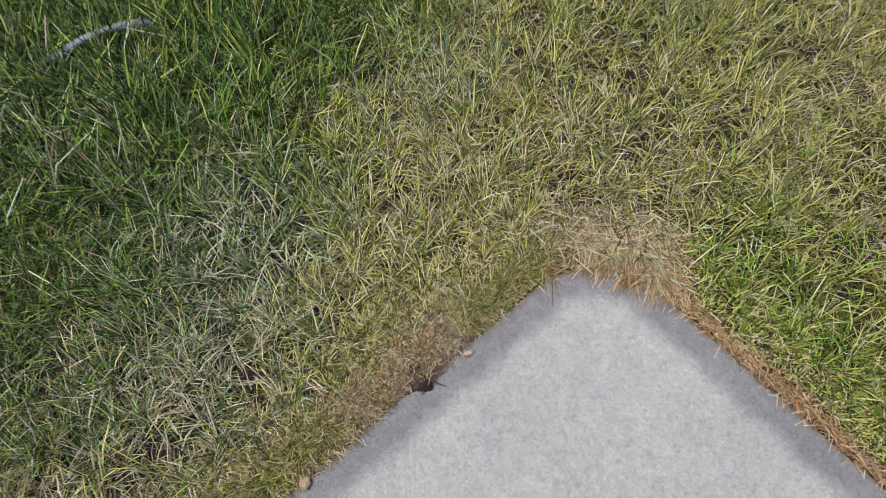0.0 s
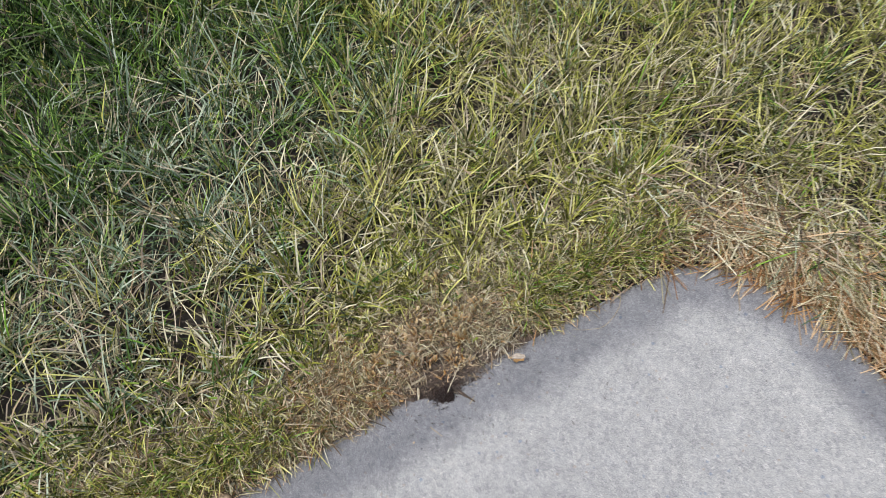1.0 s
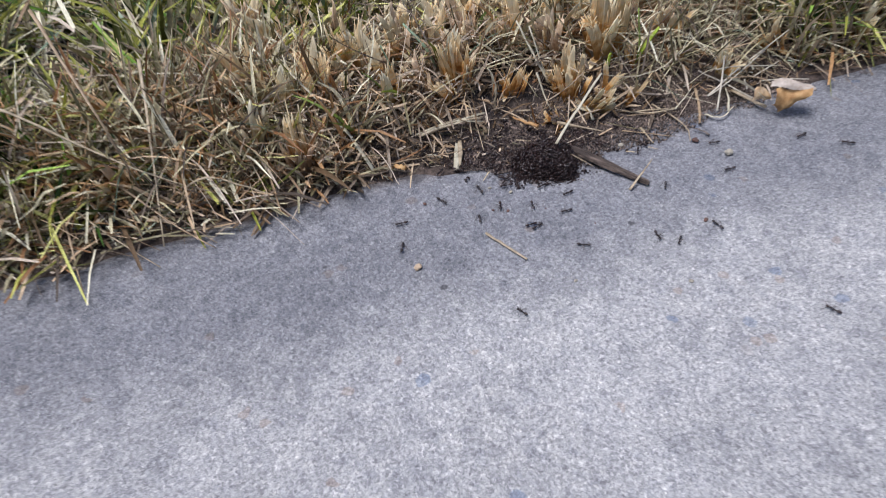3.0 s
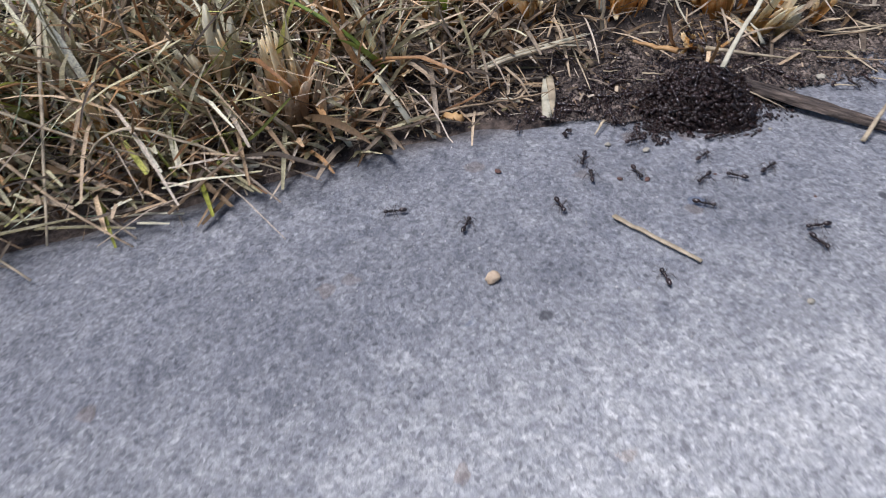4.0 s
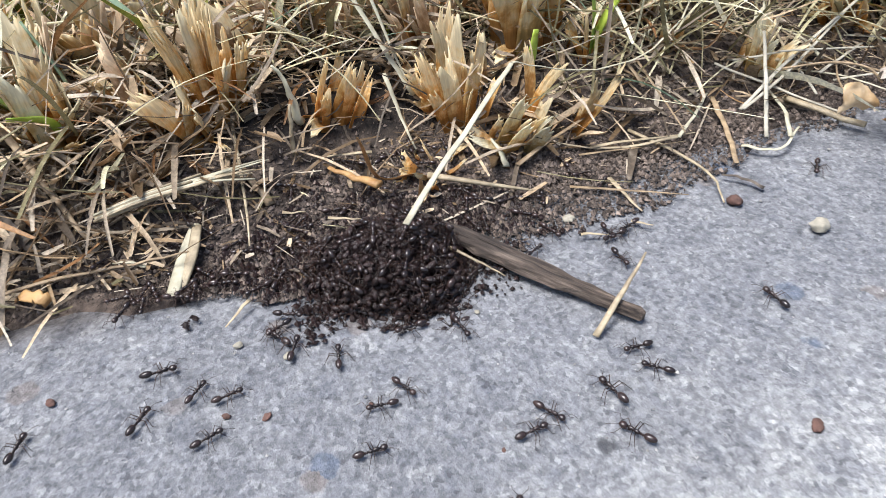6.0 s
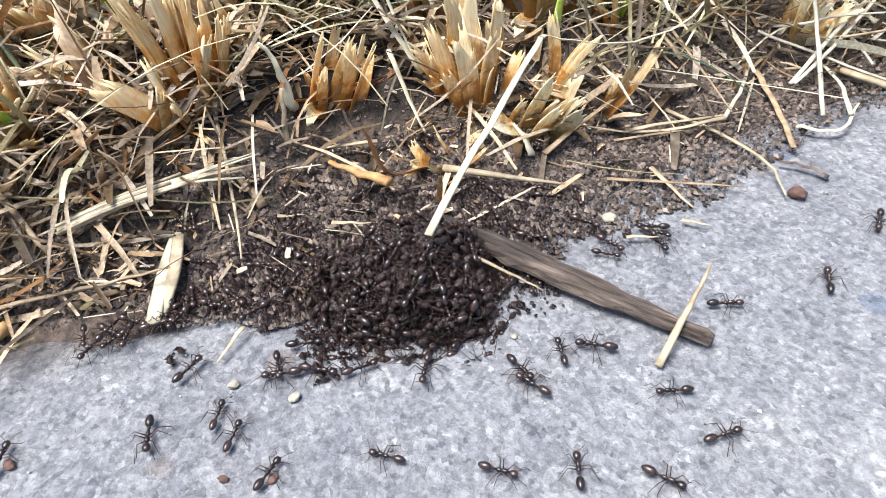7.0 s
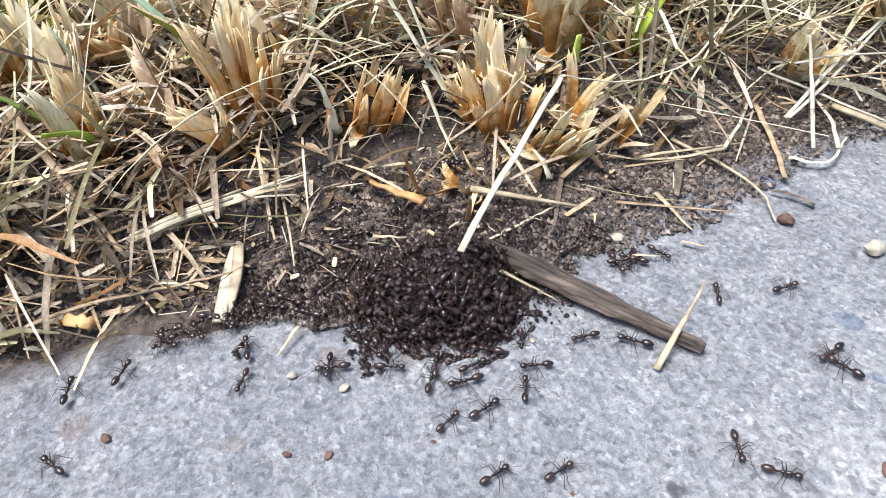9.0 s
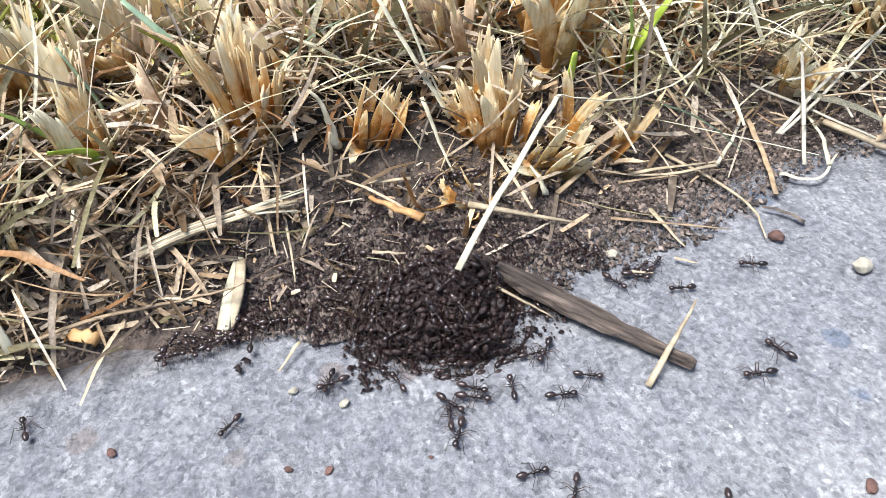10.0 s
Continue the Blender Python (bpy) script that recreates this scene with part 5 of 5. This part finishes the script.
# ---- stones, grit and the dead leaf ----
def stone(name, x, y, size, material, label, squash=(1, 0.8, 0.6), seed=0, z=None, category="pebble"):
    bm = bmesh.new()
    bmesh.ops.create_icosphere(bm, subdivisions=3, radius=1.0)
    for v in bm.verts:
        k = 1 + 0.30 * noise.noise(v.co * 1.4 + Vector((seed * 3.1, 0, 0))) + 0.14 * noise.noise(v.co * 3.5 + Vector((0, seed * 2.3, 0)))
        v.co = Vector((v.co.x * squash[0], v.co.y * squash[1], v.co.z * squash[2])) * (k * size / 2000)
    me = bpy.data.meshes.new(name)
    bm.to_mesh(me)
    bm.free()
    me.materials.append(material)
    me.polygons.foreach_set("use_smooth", np.ones(len(me.polygons), bool))
    ob = new(name, me)
    low = min(v.co.z for v in me.vertices)
    ob.location = (x / 1000, y / 1000, (0.0 if z is None else z / 1000) - low - 0.00005)
    ob.rotation_euler = (0, 0, seed * 1.7)
    return tagged(ob, label, category)


def build_stones():
    stone("pebble", 21.7, -251.1, 2.0, M_PEBBLE_WHITE, "small cream pebble on concrete", seed=1)
    stone("pebble", 14.7, -254.9, 1.6, M_PEBBLE_RED, "small rust-red grit stone at the rim", seed=2, z=0)
    stone("pebble", 29.8, -325.8, 1.7, M_PEBBLE_TAN, "small tan pebble on concrete", seed=3)
    for k, (x, y, s) in enumerate([(12.0, -318.5, 0.95), (20.8, -303.4, 0.8), (19.4, -306.2, 0.7), (38.7, -268.7, 1.2), (23.0, -296, 0.4), (31, -289, 0.4)]):
        stone("grit", x, y, s, M_PEBBLE_RED, "speck of rust-red grit on concrete", (1, 0.7, 0.4), 4 + k, category="grit")
    for k, (x, y, s) in enumerate([(12.3, -304.0, 0.8), (17.5, -284.6, 0.5), (15.4, -300.5, 0.9), (9.5, -270.8, 1.3), (44, -300, 0.8), (52, -281, 0.9)]):
        stone("grit", x, y, s, M_PEBBLE_WHITE, "cream grit grain on concrete", (1, 0.8, 0.5), 14 + k, category="grit")
    stone("pebble", 5.5, -459.7, 15, M_PEBBLE_TAN, "round tan pebble resting against the turf", (1, 0.85, 0.7), 31, 0)
    stone("pebble", 247.2, -132.3, 6, M_PEBBLE_WHITE, "flat white chip on concrete", (1, 0.5, 0.15), 32)
    straw("leaf_flake", [(-2.2, -321.4, 0.9), (-1.4, -319.8, 1.3), (-0.6, -318.6, 0.7)], 2.0, M_LEAF_IN, "small orange leaf flake at the rim", 0.12, (0.7, 0.8), "leaf")
    for k, (x, y, z, a) in enumerate([(-192, -118, 30, 0.4), (-40, -51, 30, 1.2), (-54, -25, 26, 2.2), (-247, -276, 22, 2.8), (-188, 130, 21, 0.9)]):
        c, q = math.cos(a), math.sin(a)
        straw("dead_leaf", [(x - 6 * c, y - 6 * q, z - 4), (x, y, z), (x + 6 * c, y + 6 * q, z - 3)], 4.5 if k != 3 else 9, M_STRAW if k != 3 else M_STRAW_TAN, "curled bleached leaf scrap caught in the grass", 0.25, (0.5, 0.7), "leaf")


def build_leaf():
    """The curled dead leaf that stands on the slab's rim."""
    root = tagged(new("dead_leaf"), "curled dead leaf, bleached outside and orange within", "leaf")
    root.location = mm(11.6, -230.6, 0.1)
    root.scale = (0.8, 0.8, 0.8)
    stem = tube_data(smooth_line([mm(-10, -12.0, 8.5), mm(-6.5, -7.0, 9.6), mm(-3.5, -3.6, 9.2), mm(-1.4, -2.6, 7.6)], 4), [0.00016] * 13, 6)
    part("stem", mesh_of("stem", *stem, [M_STRAW_TAN]), root, "thin curved leaf stalk")
    def sheet(name, fn, material, label):
        n, k = 14, 10
        verts, faces = [], []
        for side in (0.0, 0.00013):
            for i in range(n + 1):
                for j in range(k + 1):
                    p = Vector(fn(i / n, j / k))
                    w = noise.noise_vector(p * 330) * 0.0010 + noise.noise_vector(p * 900) * 0.0004
                    verts.append(tuple(p + w + Vector((-side, side * 0.5, -side * 0.3))))
        m = (n + 1) * (k + 1)
        for i in range(n):
            for j in range(k):
                b = i * (k + 1) + j
                faces.append((b, b + 1, b + k + 2, b + k + 1))
                faces.append((m + b, m + b + k + 1, m + b + k + 2, m + b + 1))
        part(name, mesh_of(name, verts, faces, [material]), root, label)

    def cap(u, v):
        along = -4.2 + 12.5 * u
        wide = 5.0 * math.sin(math.pi * min(1.0, 0.06 + 0.94 * u)) ** 0.6
        return mm(0.46 * along + 0.5 - wide * (v - 0.35), 0.89 * along + 0.6 * wide * (v - 0.35), 9.3 - 2.6 * abs(v - 0.35) * wide / 4 + 1.1 * math.sin(5 * u) + 0.5 * math.sin(9 * v))

    def front(u, v):
        along = -2.6 + 10 * u
        low = 0.2 + 6.5 * abs(u - 0.28) ** 0.8
        z = 8.6 + (low - 8.6) * v
        out = 1.7 * math.sin(math.pi * v) - 0.5 * v
        return mm(0.46 * along * (1 - 0.35 * v) + 1.9 + out, 0.89 * along * (1 - 0.35 * v) - 0.9 - 0.5 * out, z)

    sheet("blade", cap, M_LEAF, "bleached papery outer face")
    def lobe(u, v):
        wide = 5.6 * (u - 0.5) * math.sin(math.pi * (0.14 + 0.74 * v)) ** 0.7
        return mm(-3.4 + 0.5 * wide + 0.9 * math.sin(math.pi * v), -4.6 + 0.86 * wide - 0.6 * math.sin(math.pi * u), 7.6 - 0.9 * (2 * u - 1) ** 2 * (1 - v) - 4.9 * v * (0.86 + 0.14 * math.sin(7 * u)))

    sheet("lobe", lobe, M_LEAF_PALE, "cream and tan side lobe of the leaf")
    sheet("inner_face", front, M_LEAF_IN, "orange concave inner face")


def build_hose():
    """A garden hose half buried in the far grass."""
    pts = smooth_line([(-0.95, -1.0, 0.02), (-0.780, -0.511, 0.006), (-0.744, -0.394, 0.036), (-0.727, -0.332, 0.050), (-0.713, -0.268, 0.044), (-0.695, -0.188, 0.016), (-0.66, 0.05, 0.018), (-0.6, 0.5, 0.016)], 10)
    v, f = tube_data(pts, [0.006] * len(pts), 14)
    tagged(new("garden_hose", mesh_of("garden_hose", v, f, [M_HOSE])), "blue-grey garden hose lying in long green grass", "hose")


build_stones()
build_leaf()
build_hose()


# ---- ants ----
def blob(name, centre, radii, material, waist=0.0):
    bm = bmesh.new()
    bmesh.ops.create_uvsphere(bm, u_segments=10, v_segments=7, radius=1.0)
    for v in bm.verts:
        x, y, z = v.co
        k = 1 - waist * x
        v.co = (centre[0] + x * radii[0], centre[1] + y * radii[1] * k, centre[2] + z * radii[2] * k)
    me = bpy.data.meshes.new(name)
    bm.to_mesh(me)
    bm.free()
    me.materials.append(material)
    me.polygons.foreach_set("use_smooth", np.ones(len(me.polygons), bool))
    return me


def joined(name, meshes, material):
    bm = bmesh.new()
    for me in meshes:
        bm.from_mesh(me)
    out = bpy.data.meshes.new(name)
    bm.to_mesh(out)
    bm.free()
    out.materials.append(material)
    out.polygons.foreach_set("use_smooth", np.ones(len(out.polygons), bool))
    return out


def ant_pieces():
    """The parts of a worker ant 3 mm long that looks along +x, feet at z = 0."""
    head = blob("head", mm(1.08, 0, 0.52), mm(0.36, 0.29, 0.23), M_ANT, -0.12)
    thorax = joined("thorax", [blob("a", mm(0.42, 0, 0.55), mm(0.36, 0.18, 0.19), M_ANT, -0.2), blob("b", mm(0.02, 0, 0.50), mm(0.28, 0.17, 0.18), M_ANT), blob("c", mm(-0.32, 0, 0.48), mm(0.11, 0.10, 0.15), M_ANT), blob("d", mm(-0.50, 0, 0.47), mm(0.10, 0.12, 0.14), M_ANT)], M_ANT)
    gaster = blob("gaster", mm(-1.06, 0, 0.54), mm(0.55, 0.31, 0.29), M_ANT, -0.14)
    leg_list = []
    for side in (1, -1):
        for root, knee, foot in (((0.52, 0.15), (0.85, 0.62), (1.30, 1.05)), ((0.28, 0.16), (0.30, 0.75), (0.32, 1.30)), ((0.05, 0.15), (-0.30, 0.70), (-0.85, 1.25))):
            pts = [mm(0, 0, 0), mm(knee[0] - root[0], side * (knee[1] - root[1]), 0.38), mm(foot[0] - root[0] - 0.05, side * (foot[1] - root[1] - 0.1), -0.36), mm(foot[0] - root[0] + 0.12, side * (foot[1] - root[1] + 0.12), -0.42)]
            v, f = tube_data(pts, mm(0.045, 0.034, 0.024, 0.014), 5)
            leg_list.append((mesh_of("leg", v, f, [M_ANT_LEG]), pose(*mm(root[0], side * root[1], 0.44))))
    feeler_list = []
    for side in (1, -1):
        v, f = tube_data([mm(0, 0, 0), mm(0.32, side * 0.42, 0.22), mm(0.85, side * 0.50, -0.12)], mm(0.022, 0.02, 0.03), 5)
        feeler_list.append((mesh_of("antenna", v, f, [M_ANT_LEG]), pose(*mm(1.35, side * 0.14, 0.58))))
    return head, thorax, gaster, leg_list, feeler_list


HEAD, THORAX, GASTER, LEG_SET, FEELER_SET = ant_pieces()


def ant():
    root = tagged(new("ant"), "small shiny black pavement ant crawling", "ant", "ants of the swarm")
    head = part("head", HEAD, root)
    part("thorax", THORAX, root)
    part("gaster", GASTER, root, "rounded glossy abdomen")
    for me, m in LEG_SET:
        part("leg", me, root, m=m)
    for me, m in FEELER_SET:
        part("antenna", me, head, m=m)
    return root


DOME = (0.0094, -0.2894, 0.0064, 0.0053, 0.0050)  # centre, half widths along and across the rim, height


def dome_pose(a, r, heading, lift=0.0):
    """A pose on the swarm's dome: angle round it, how far down its side (0 top, 1 foot), heading."""
    cx, cy, ry, rx, h = DOME
    t = min(r, 1.0) * math.pi / 2
    k = (1 + 0.13 * math.sin(3 * a + 1) + 0.09 * math.sin(5 * a)) * max(1.0, r)
    rx, ry = rx * k, ry * k
    p = Vector((cx + rx * math.sin(t) * math.cos(a), cy + ry * math.sin(t) * math.sin(a), h * math.cos(t) - 0.0004 + lift))
    nrm = Vector((math.sin(t) * math.cos(a) / rx, math.sin(t) * math.sin(a) / ry, math.cos(t) / h)).normalized()
    f = Vector((math.cos(heading), math.sin(heading), 0))
    f = (f - nrm * f.dot(nrm)).normalized()
    return Matrix.Translation(p) @ Matrix((f, nrm.cross(f), nrm)).transposed().to_4x4()


def build_core():
    """The packed inside of the swarm: a lump bristling with still ants."""
    rng = np.random.default_rng(12)
    bm = bmesh.new()
    bmesh.ops.create_icosphere(bm, subdivisions=4, radius=1.0)
    cx, cy, ry, rx, h = DOME
    for v in bm.verts:
        k = 0.78 + 0.16 * noise.noise(v.co * 4)
        v.co = Vector((cx + v.co.x * rx * k, cy + v.co.y * ry * k, max(-0.0005, v.co.z * h * k)))
    body = [(HEAD, None), (THORAX, None), (GASTER, None)] + LEG_SET
    for _ in range(250):
        m = dome_pose(rng.uniform(0, 2 * math.pi), rng.uniform(0.05, 1.08), rng.uniform(0, 6.28), -0.0005)
        m = m @ pose(0, 0, 0, rng.uniform(-40, 40), rng.uniform(-35, 35), 0)
        for me, own in body:
            first = len(bm.verts)
            bm.from_mesh(me)
            bm.verts.ensure_lookup_table()
            for v in bm.verts[first:]:
                v.co = (m @ own if own else m) @ v.co
    me = bpy.data.meshes.new("ant_mass")
    bm.to_mesh(me)
    bm.free()
    me.materials.clear()
    me.materials.append(M_CORE)
    me.polygons.foreach_set("use_smooth", np.ones(len(me.polygons), bool))
    tagged(new("ant_mass", me), "packed dark heart of the ant swarm", "ant swarm", kind="stuff")


build_core()
FIRST = ant()
FIRST.matrix_basis = dome_pose(0.3, 0.4, 1.0)
SWARM, FRINGE, CRAWLERS = [FIRST], [], []
for _ in range(169):
    SWARM.append(copy_thing(FIRST, Matrix.Identity(4)))
for _ in range(105):
    FRINGE.append(copy_thing(FIRST, Matrix.Identity(4)))
for _ in range(28):
    CRAWLERS.append(copy_thing(FIRST, Matrix.Identity(4)))


def on_floor(x, y):
    e = float(outside(x, y))
    return max(0.0, float(soil_height(x, y))) if e < 0.004 else float(soil_height(x, y)) + 0.0004


def flat_pose(x, y, heading):
    return pose(x, y, on_floor(x, y) + 0.00005, 0, 0, heading)


def crawl(trail):
    """One ant's way over the slab: seconds and millimetres of the places that it passes."""
    rng = np.random.default_rng(int(trail[0][0] * 10 - trail[0][1] * 7 - trail[0][2] * 3))
    ob = CRAWLERS[crawl.count]
    crawl.count += 1
    ob.scale = [rng.uniform(0.82, 1.0)] * 3
    a = rng.uniform(0, 6.28)
    trail = list(trail)
    if trail[0][0] > 0:
        d = min(9.0, 4.0 * trail[0][0])
        trail.insert(0, (0, max(4.0, trail[0][1] + d * math.cos(a)), trail[0][2] + d * math.sin(a)))
    if trail[-1][0] < 10:
        d = min(9.0, 4.0 * (10 - trail[-1][0]))
        trail.append((10, max(4.0, trail[-1][1] + d * math.cos(a + 2)), trail[-1][2] + d * math.sin(a + 2)))
    ts, xs, ys = (np.array(v) for v in zip(*trail))
    t = np.arange(0, 10.01, 0.25)
    x, y = np.interp(t, ts, xs), np.interp(t, ts, ys)
    x = x + 0.5 * np.sin(2.1 * t + a)
    y = y + 0.5 * np.cos(1.7 * t + 2 * a)
    hd, rows = None, []
    for k in range(len(t)):
        j = min(k + 1, len(t) - 1)
        i = max(k - 1, 0)
        want = math.degrees(math.atan2(y[j] - y[i], x[j] - x[i]))
        turn = 0 if hd is None else (want - hd + 180) % 360 - 180
        hd = want if hd is None else hd + max(-55, min(55, turn))
        rows.append((float(t[k]), flat_pose(x[k] / 1000, y[k] / 1000, hd)))
    walk(ob, rows)
    legs = [c for c in ob.children if c.name.startswith("leg")]
    for n, leg in enumerate(legs):
        rest = leg.matrix_basis.copy()
        walk(leg, [(float(s), rest @ pose(0, 0, 0, 0, 0, (16 if (n + q) % 2 else -16))) for q, s in enumerate(t)])


crawl.count = 0


def motions():
    crawl.count = 0
    rng = np.random.default_rng(77)
    for ob in SWARM:
        ob.scale = [rng.uniform(0.78, 1.0)] * 3
        a, r, hd = rng.uniform(0, 2 * math.pi), (rng.uniform(0.1, 1.0) if rng.random() < 0.6 else math.sqrt(rng.random()) * 1.25), rng.uniform(0, 2 * math.pi)
        lift, rows = rng.uniform(-0.0003, 0.0006) if r < 0.9 else 0.0002, []
        home, lie = r, rng.uniform(-32, 32) if r < 0.95 else 0.0
        for k in range(17):
            rows.append((10 * k / 16, dome_pose(a, min(abs(r), 1.3), hd, lift) @ pose(0, 0, 0, rng.uniform(-22, 22), lie + rng.uniform(-12, 12), 0)))
            turn = rng.normal(0, 0.35)
            hd += max(-0.8, min(0.8, turn))
            move = rng.uniform(0, 0.16)
            a += move * math.sin(hd - a) / max(0.35, r)
            r = min(1.3, max(0.05, r + move * 0.8 * math.cos(hd - a) + 0.12 * (home - r)))
        walk(ob, rows)
    strays = []
    for ob in FRINGE:
        ob.scale = [rng.uniform(0.78, 1.0)] * 3
        a = rng.uniform(0, 2 * math.pi)
        d = 0.007 + 0.010 * rng.random() ** 1.3
        x, y, hd = min(0.0135, 0.004 + d * 0.8 * math.cos(a)), -0.287 + d * 1.35 * math.sin(a), rng.uniform(0, 360)
        if len(strays) < 35:
            x, y = rng.uniform(-0.008, 0.003), -0.296 - 0.016 * rng.random() ** 1.3
            strays.append(ob)
        elif y < -0.301:
            x = min(x, 0.002)
        rows = []
        for k in range(17):
            rows.append((10 * k / 16, flat_pose(x, y, hd)))
            hd += max(-60, min(60, rng.normal(0, 28)))
            s = rng.uniform(0, 0.0022)
            nx, ny = x + s * math.cos(radians(hd)), y + s * math.sin(radians(hd))
            if (ob in strays and -0.010 < nx < 0.004 and -0.314 < ny < -0.295) or ob not in strays and (ny > -0.301 or nx < 0.003) and nx < 0.0135 and 0.0065 < math.hypot((nx - 0.0105) / 0.9, (ny + 0.2895) / 1.15) < 0.022 and nx < 0.024:
                x, y = nx, ny
        walk(ob, rows)
    crawl([(2, 13.1, -318.0), (2.5, 9.7, -318.9), (3, 12.6, -315.4), (4.5, 25.6, -314.7), (5, 24.9, -317.1), (7, 9.3, -307.1), (7.5, 10.6, -304.7), (8, 10.0, -305.2), (8.5, 9.0, -306.3), (10, 5.1, -306.2)])
    crawl([(2, 21.5, -300.7), (2.5, 18.4, -304.1), (4.5, 20.4, -304.6), (5, 17.3, -301.5), (5.5, 18.2, -296.7), (7, 15.8, -295.7), (7.5, 16.5, -294.3), (8.5, 17.9, -292.7), (9, 16.4, -292.8), (10, 19.2, -290.0)])
    crawl([(2, 22.4, -296.0), (2.5, 19.4, -297.1), (3, 21.1, -297.8), (4.5, 19.7, -294.9), (5.5, 20.2, -293.9), (7, 27.3, -290.7), (8, 27.8, -289.3), (8.5, 29.4, -292.3), (9.5, 28.6, -285.9), (10, 30.6, -287.2)])
    crawl([(2, 23.4, -311.2), (5, 15.4, -307.2), (5.5, 17.4, -306.9), (7, 16.9, -304.7), (7.5, 15.4, -302.8), (8, 12.9, -299.7), (8.5, 14.1, -297.7), (9.5, 15.3, -295.8), (10, 15.6, -296.1)])
    crawl([(2, 21.1, -323.0), (2.5, 16.4, -321.8), (4.5, 14.7, -335.0), (8, 18.5, -317.2), (8.5, 16.3, -319.8), (9.5, 8.9, -325.0)])
    crawl([(2, 24.8, -328.4), (5, 19.0, -323.4), (8, 8.2, -316.1), (9, 5.5, -317.2), (10, 2.6, -312.8)])
    crawl([(2, 26.1, -242.7), (5.5, 28.9, -285.4), (7, 32.0, -283.0), (8, 32.9, -281.7), (9, 36.1, -274.9)])
    crawl([(2, 26.8, -273.0), (2.5, 30.8, -273.4), (3, 26.6, -269.5), (4.5, 26.4, -274.2), (5, 28.6, -272.3), (7.5, 25.8, -278.9), (9, 19.6, -280.9), (9.5, 20.4, -282.6)])
    crawl([(2, 31.9, -308.6), (5, 20.5, -281.8), (5.5, 18.8, -286.6), (7, 20.0, -285.6), (7.5, 21.9, -286.2), (8, 23.3, -285.1), (8.5, 21.3, -286.1), (9, 20.5, -285.9), (9.5, 21.5, -285.7)])
    crawl([(2, 20.0, -287.0), (3, 20.5, -289.7), (4.5, 25.7, -302.6), (5.5, 21.1, -309.0), (7, 21.0, -303.8), (7.5, 17.5, -302.2), (8, 17.7, -300.4), (9.5, 18.0, -284.8), (10, 18.1, -283.9)])
    crawl([(2, 57.1, -179.1)])
    crawl([(2, 72.3, -187.9)])
    crawl([(2.5, 16.1, -307.7), (3, 12.9, -306.4), (4.5, 14.8, -308.5), (5, 14.6, -309.6), (5.5, 13.0, -311.3), (7, 14.0, -309.8), (7.5, 17.3, -310.6), (9, 6.5, -321.2), (10, 4.2, -309.5)])
    crawl([(2.5, 35.8, -283.7), (3, 39.4, -280.4), (4.5, 34.0, -298.6), (5, 30.6, -295.3), (7.5, 31.4, -273.6), (8, 31.1, -278.1), (8.5, 32.4, -276.4), (9, 33.2, -276.2)])
    crawl([(2.5, 20.8, -226.2), (5.5, 28.6, -261.7), (7, 24.4, -261.0), (8, 24.9, -260.7), (9, 29.0, -264.3)])
    crawl([(2.5, 17.3, -247.4), (5.5, 13.7, -270.1), (7, 22.7, -269.1), (7.5, 21.4, -265.3), (8, 18.9, -264.1), (9, 21.6, -262.2), (9.5, 18.3, -257.7)])
    crawl([(2.5, 78.3, -219.0), (9.5, 17.2, -281.3)])
    crawl([(2.5, 47.2, -309.5), (3, 47.8, -311.9), (5.5, 17.8, -308.7), (7, 14.1, -305.2), (7.5, 14.9, -306.9), (8, 12.4, -306.4), (8.5, 11.3, -307.9), (9, 11.6, -308.0), (9.5, 13.3, -309.0), (10, 13.2, -309.0)])
    crawl([(2.5, 72.2, -259.8), (7.5, 17.1, -288.4), (8.5, 17.2, -288.1), (9, 16.7, -288.8), (9.5, 17.0, -288.3)])
    crawl([(3, 42.3, -276.5), (5, 31.6, -270.2), (5.5, 34.8, -271.0), (7, 20.0, -282.4), (8, 23.3, -272.8), (8.5, 23.4, -269.7), (9.5, 17.0, -265.5), (10, 16.1, -267.4)])
    crawl([(3, 41.3, -267.3), (5, 30.8, -276.4), (5.5, 35.1, -278.6), (7, 20.7, -280.0), (7.5, 24.1, -281.9), (8.5, 19.9, -290.1), (9, 19.5, -291.7), (9.5, 18.7, -292.2)])
    crawl([(3, 28.2, -225.4), (5.5, 9.4, -239.6), (8.5, 32.3, -264.3)])
    crawl([(5, 15.6, -289.6), (5.5, 17.7, -290.3), (7, 17.1, -291.1), (7.5, 18.8, -292.3), (8, 19.9, -293.5), (8.5, 19.1, -295.0), (9.5, 17.5, -293.9)])
    crawl([(5, 14.5, -299.4), (5.5, 15.5, -300.2), (7, 14.5, -298.8), (7.5, 16.0, -297.9), (8, 19.3, -297.2), (9, 22.4, -290.9), (9.5, 21.3, -291.8)])
    crawl([(5.5, 39.8, -292.4), (7.5, 25.6, -285.3), (8.5, 23.2, -288.4), (9, 22.2, -287.4), (9.5, 22.3, -288.1), (10, 20.2, -287.9)])
    crawl([(7.5, 15.1, -269.4), (8, 14.3, -270.1), (9, 12.6, -271.6), (10, 13.9, -270.2)])
    crawl([(8, 22.1, -297.7), (8.5, 22.2, -294.6), (10, 20.5, -293.8)])
    crawl([(8.5, 28.4, -295.3), (10, 27.5, -290.1)])


motions()
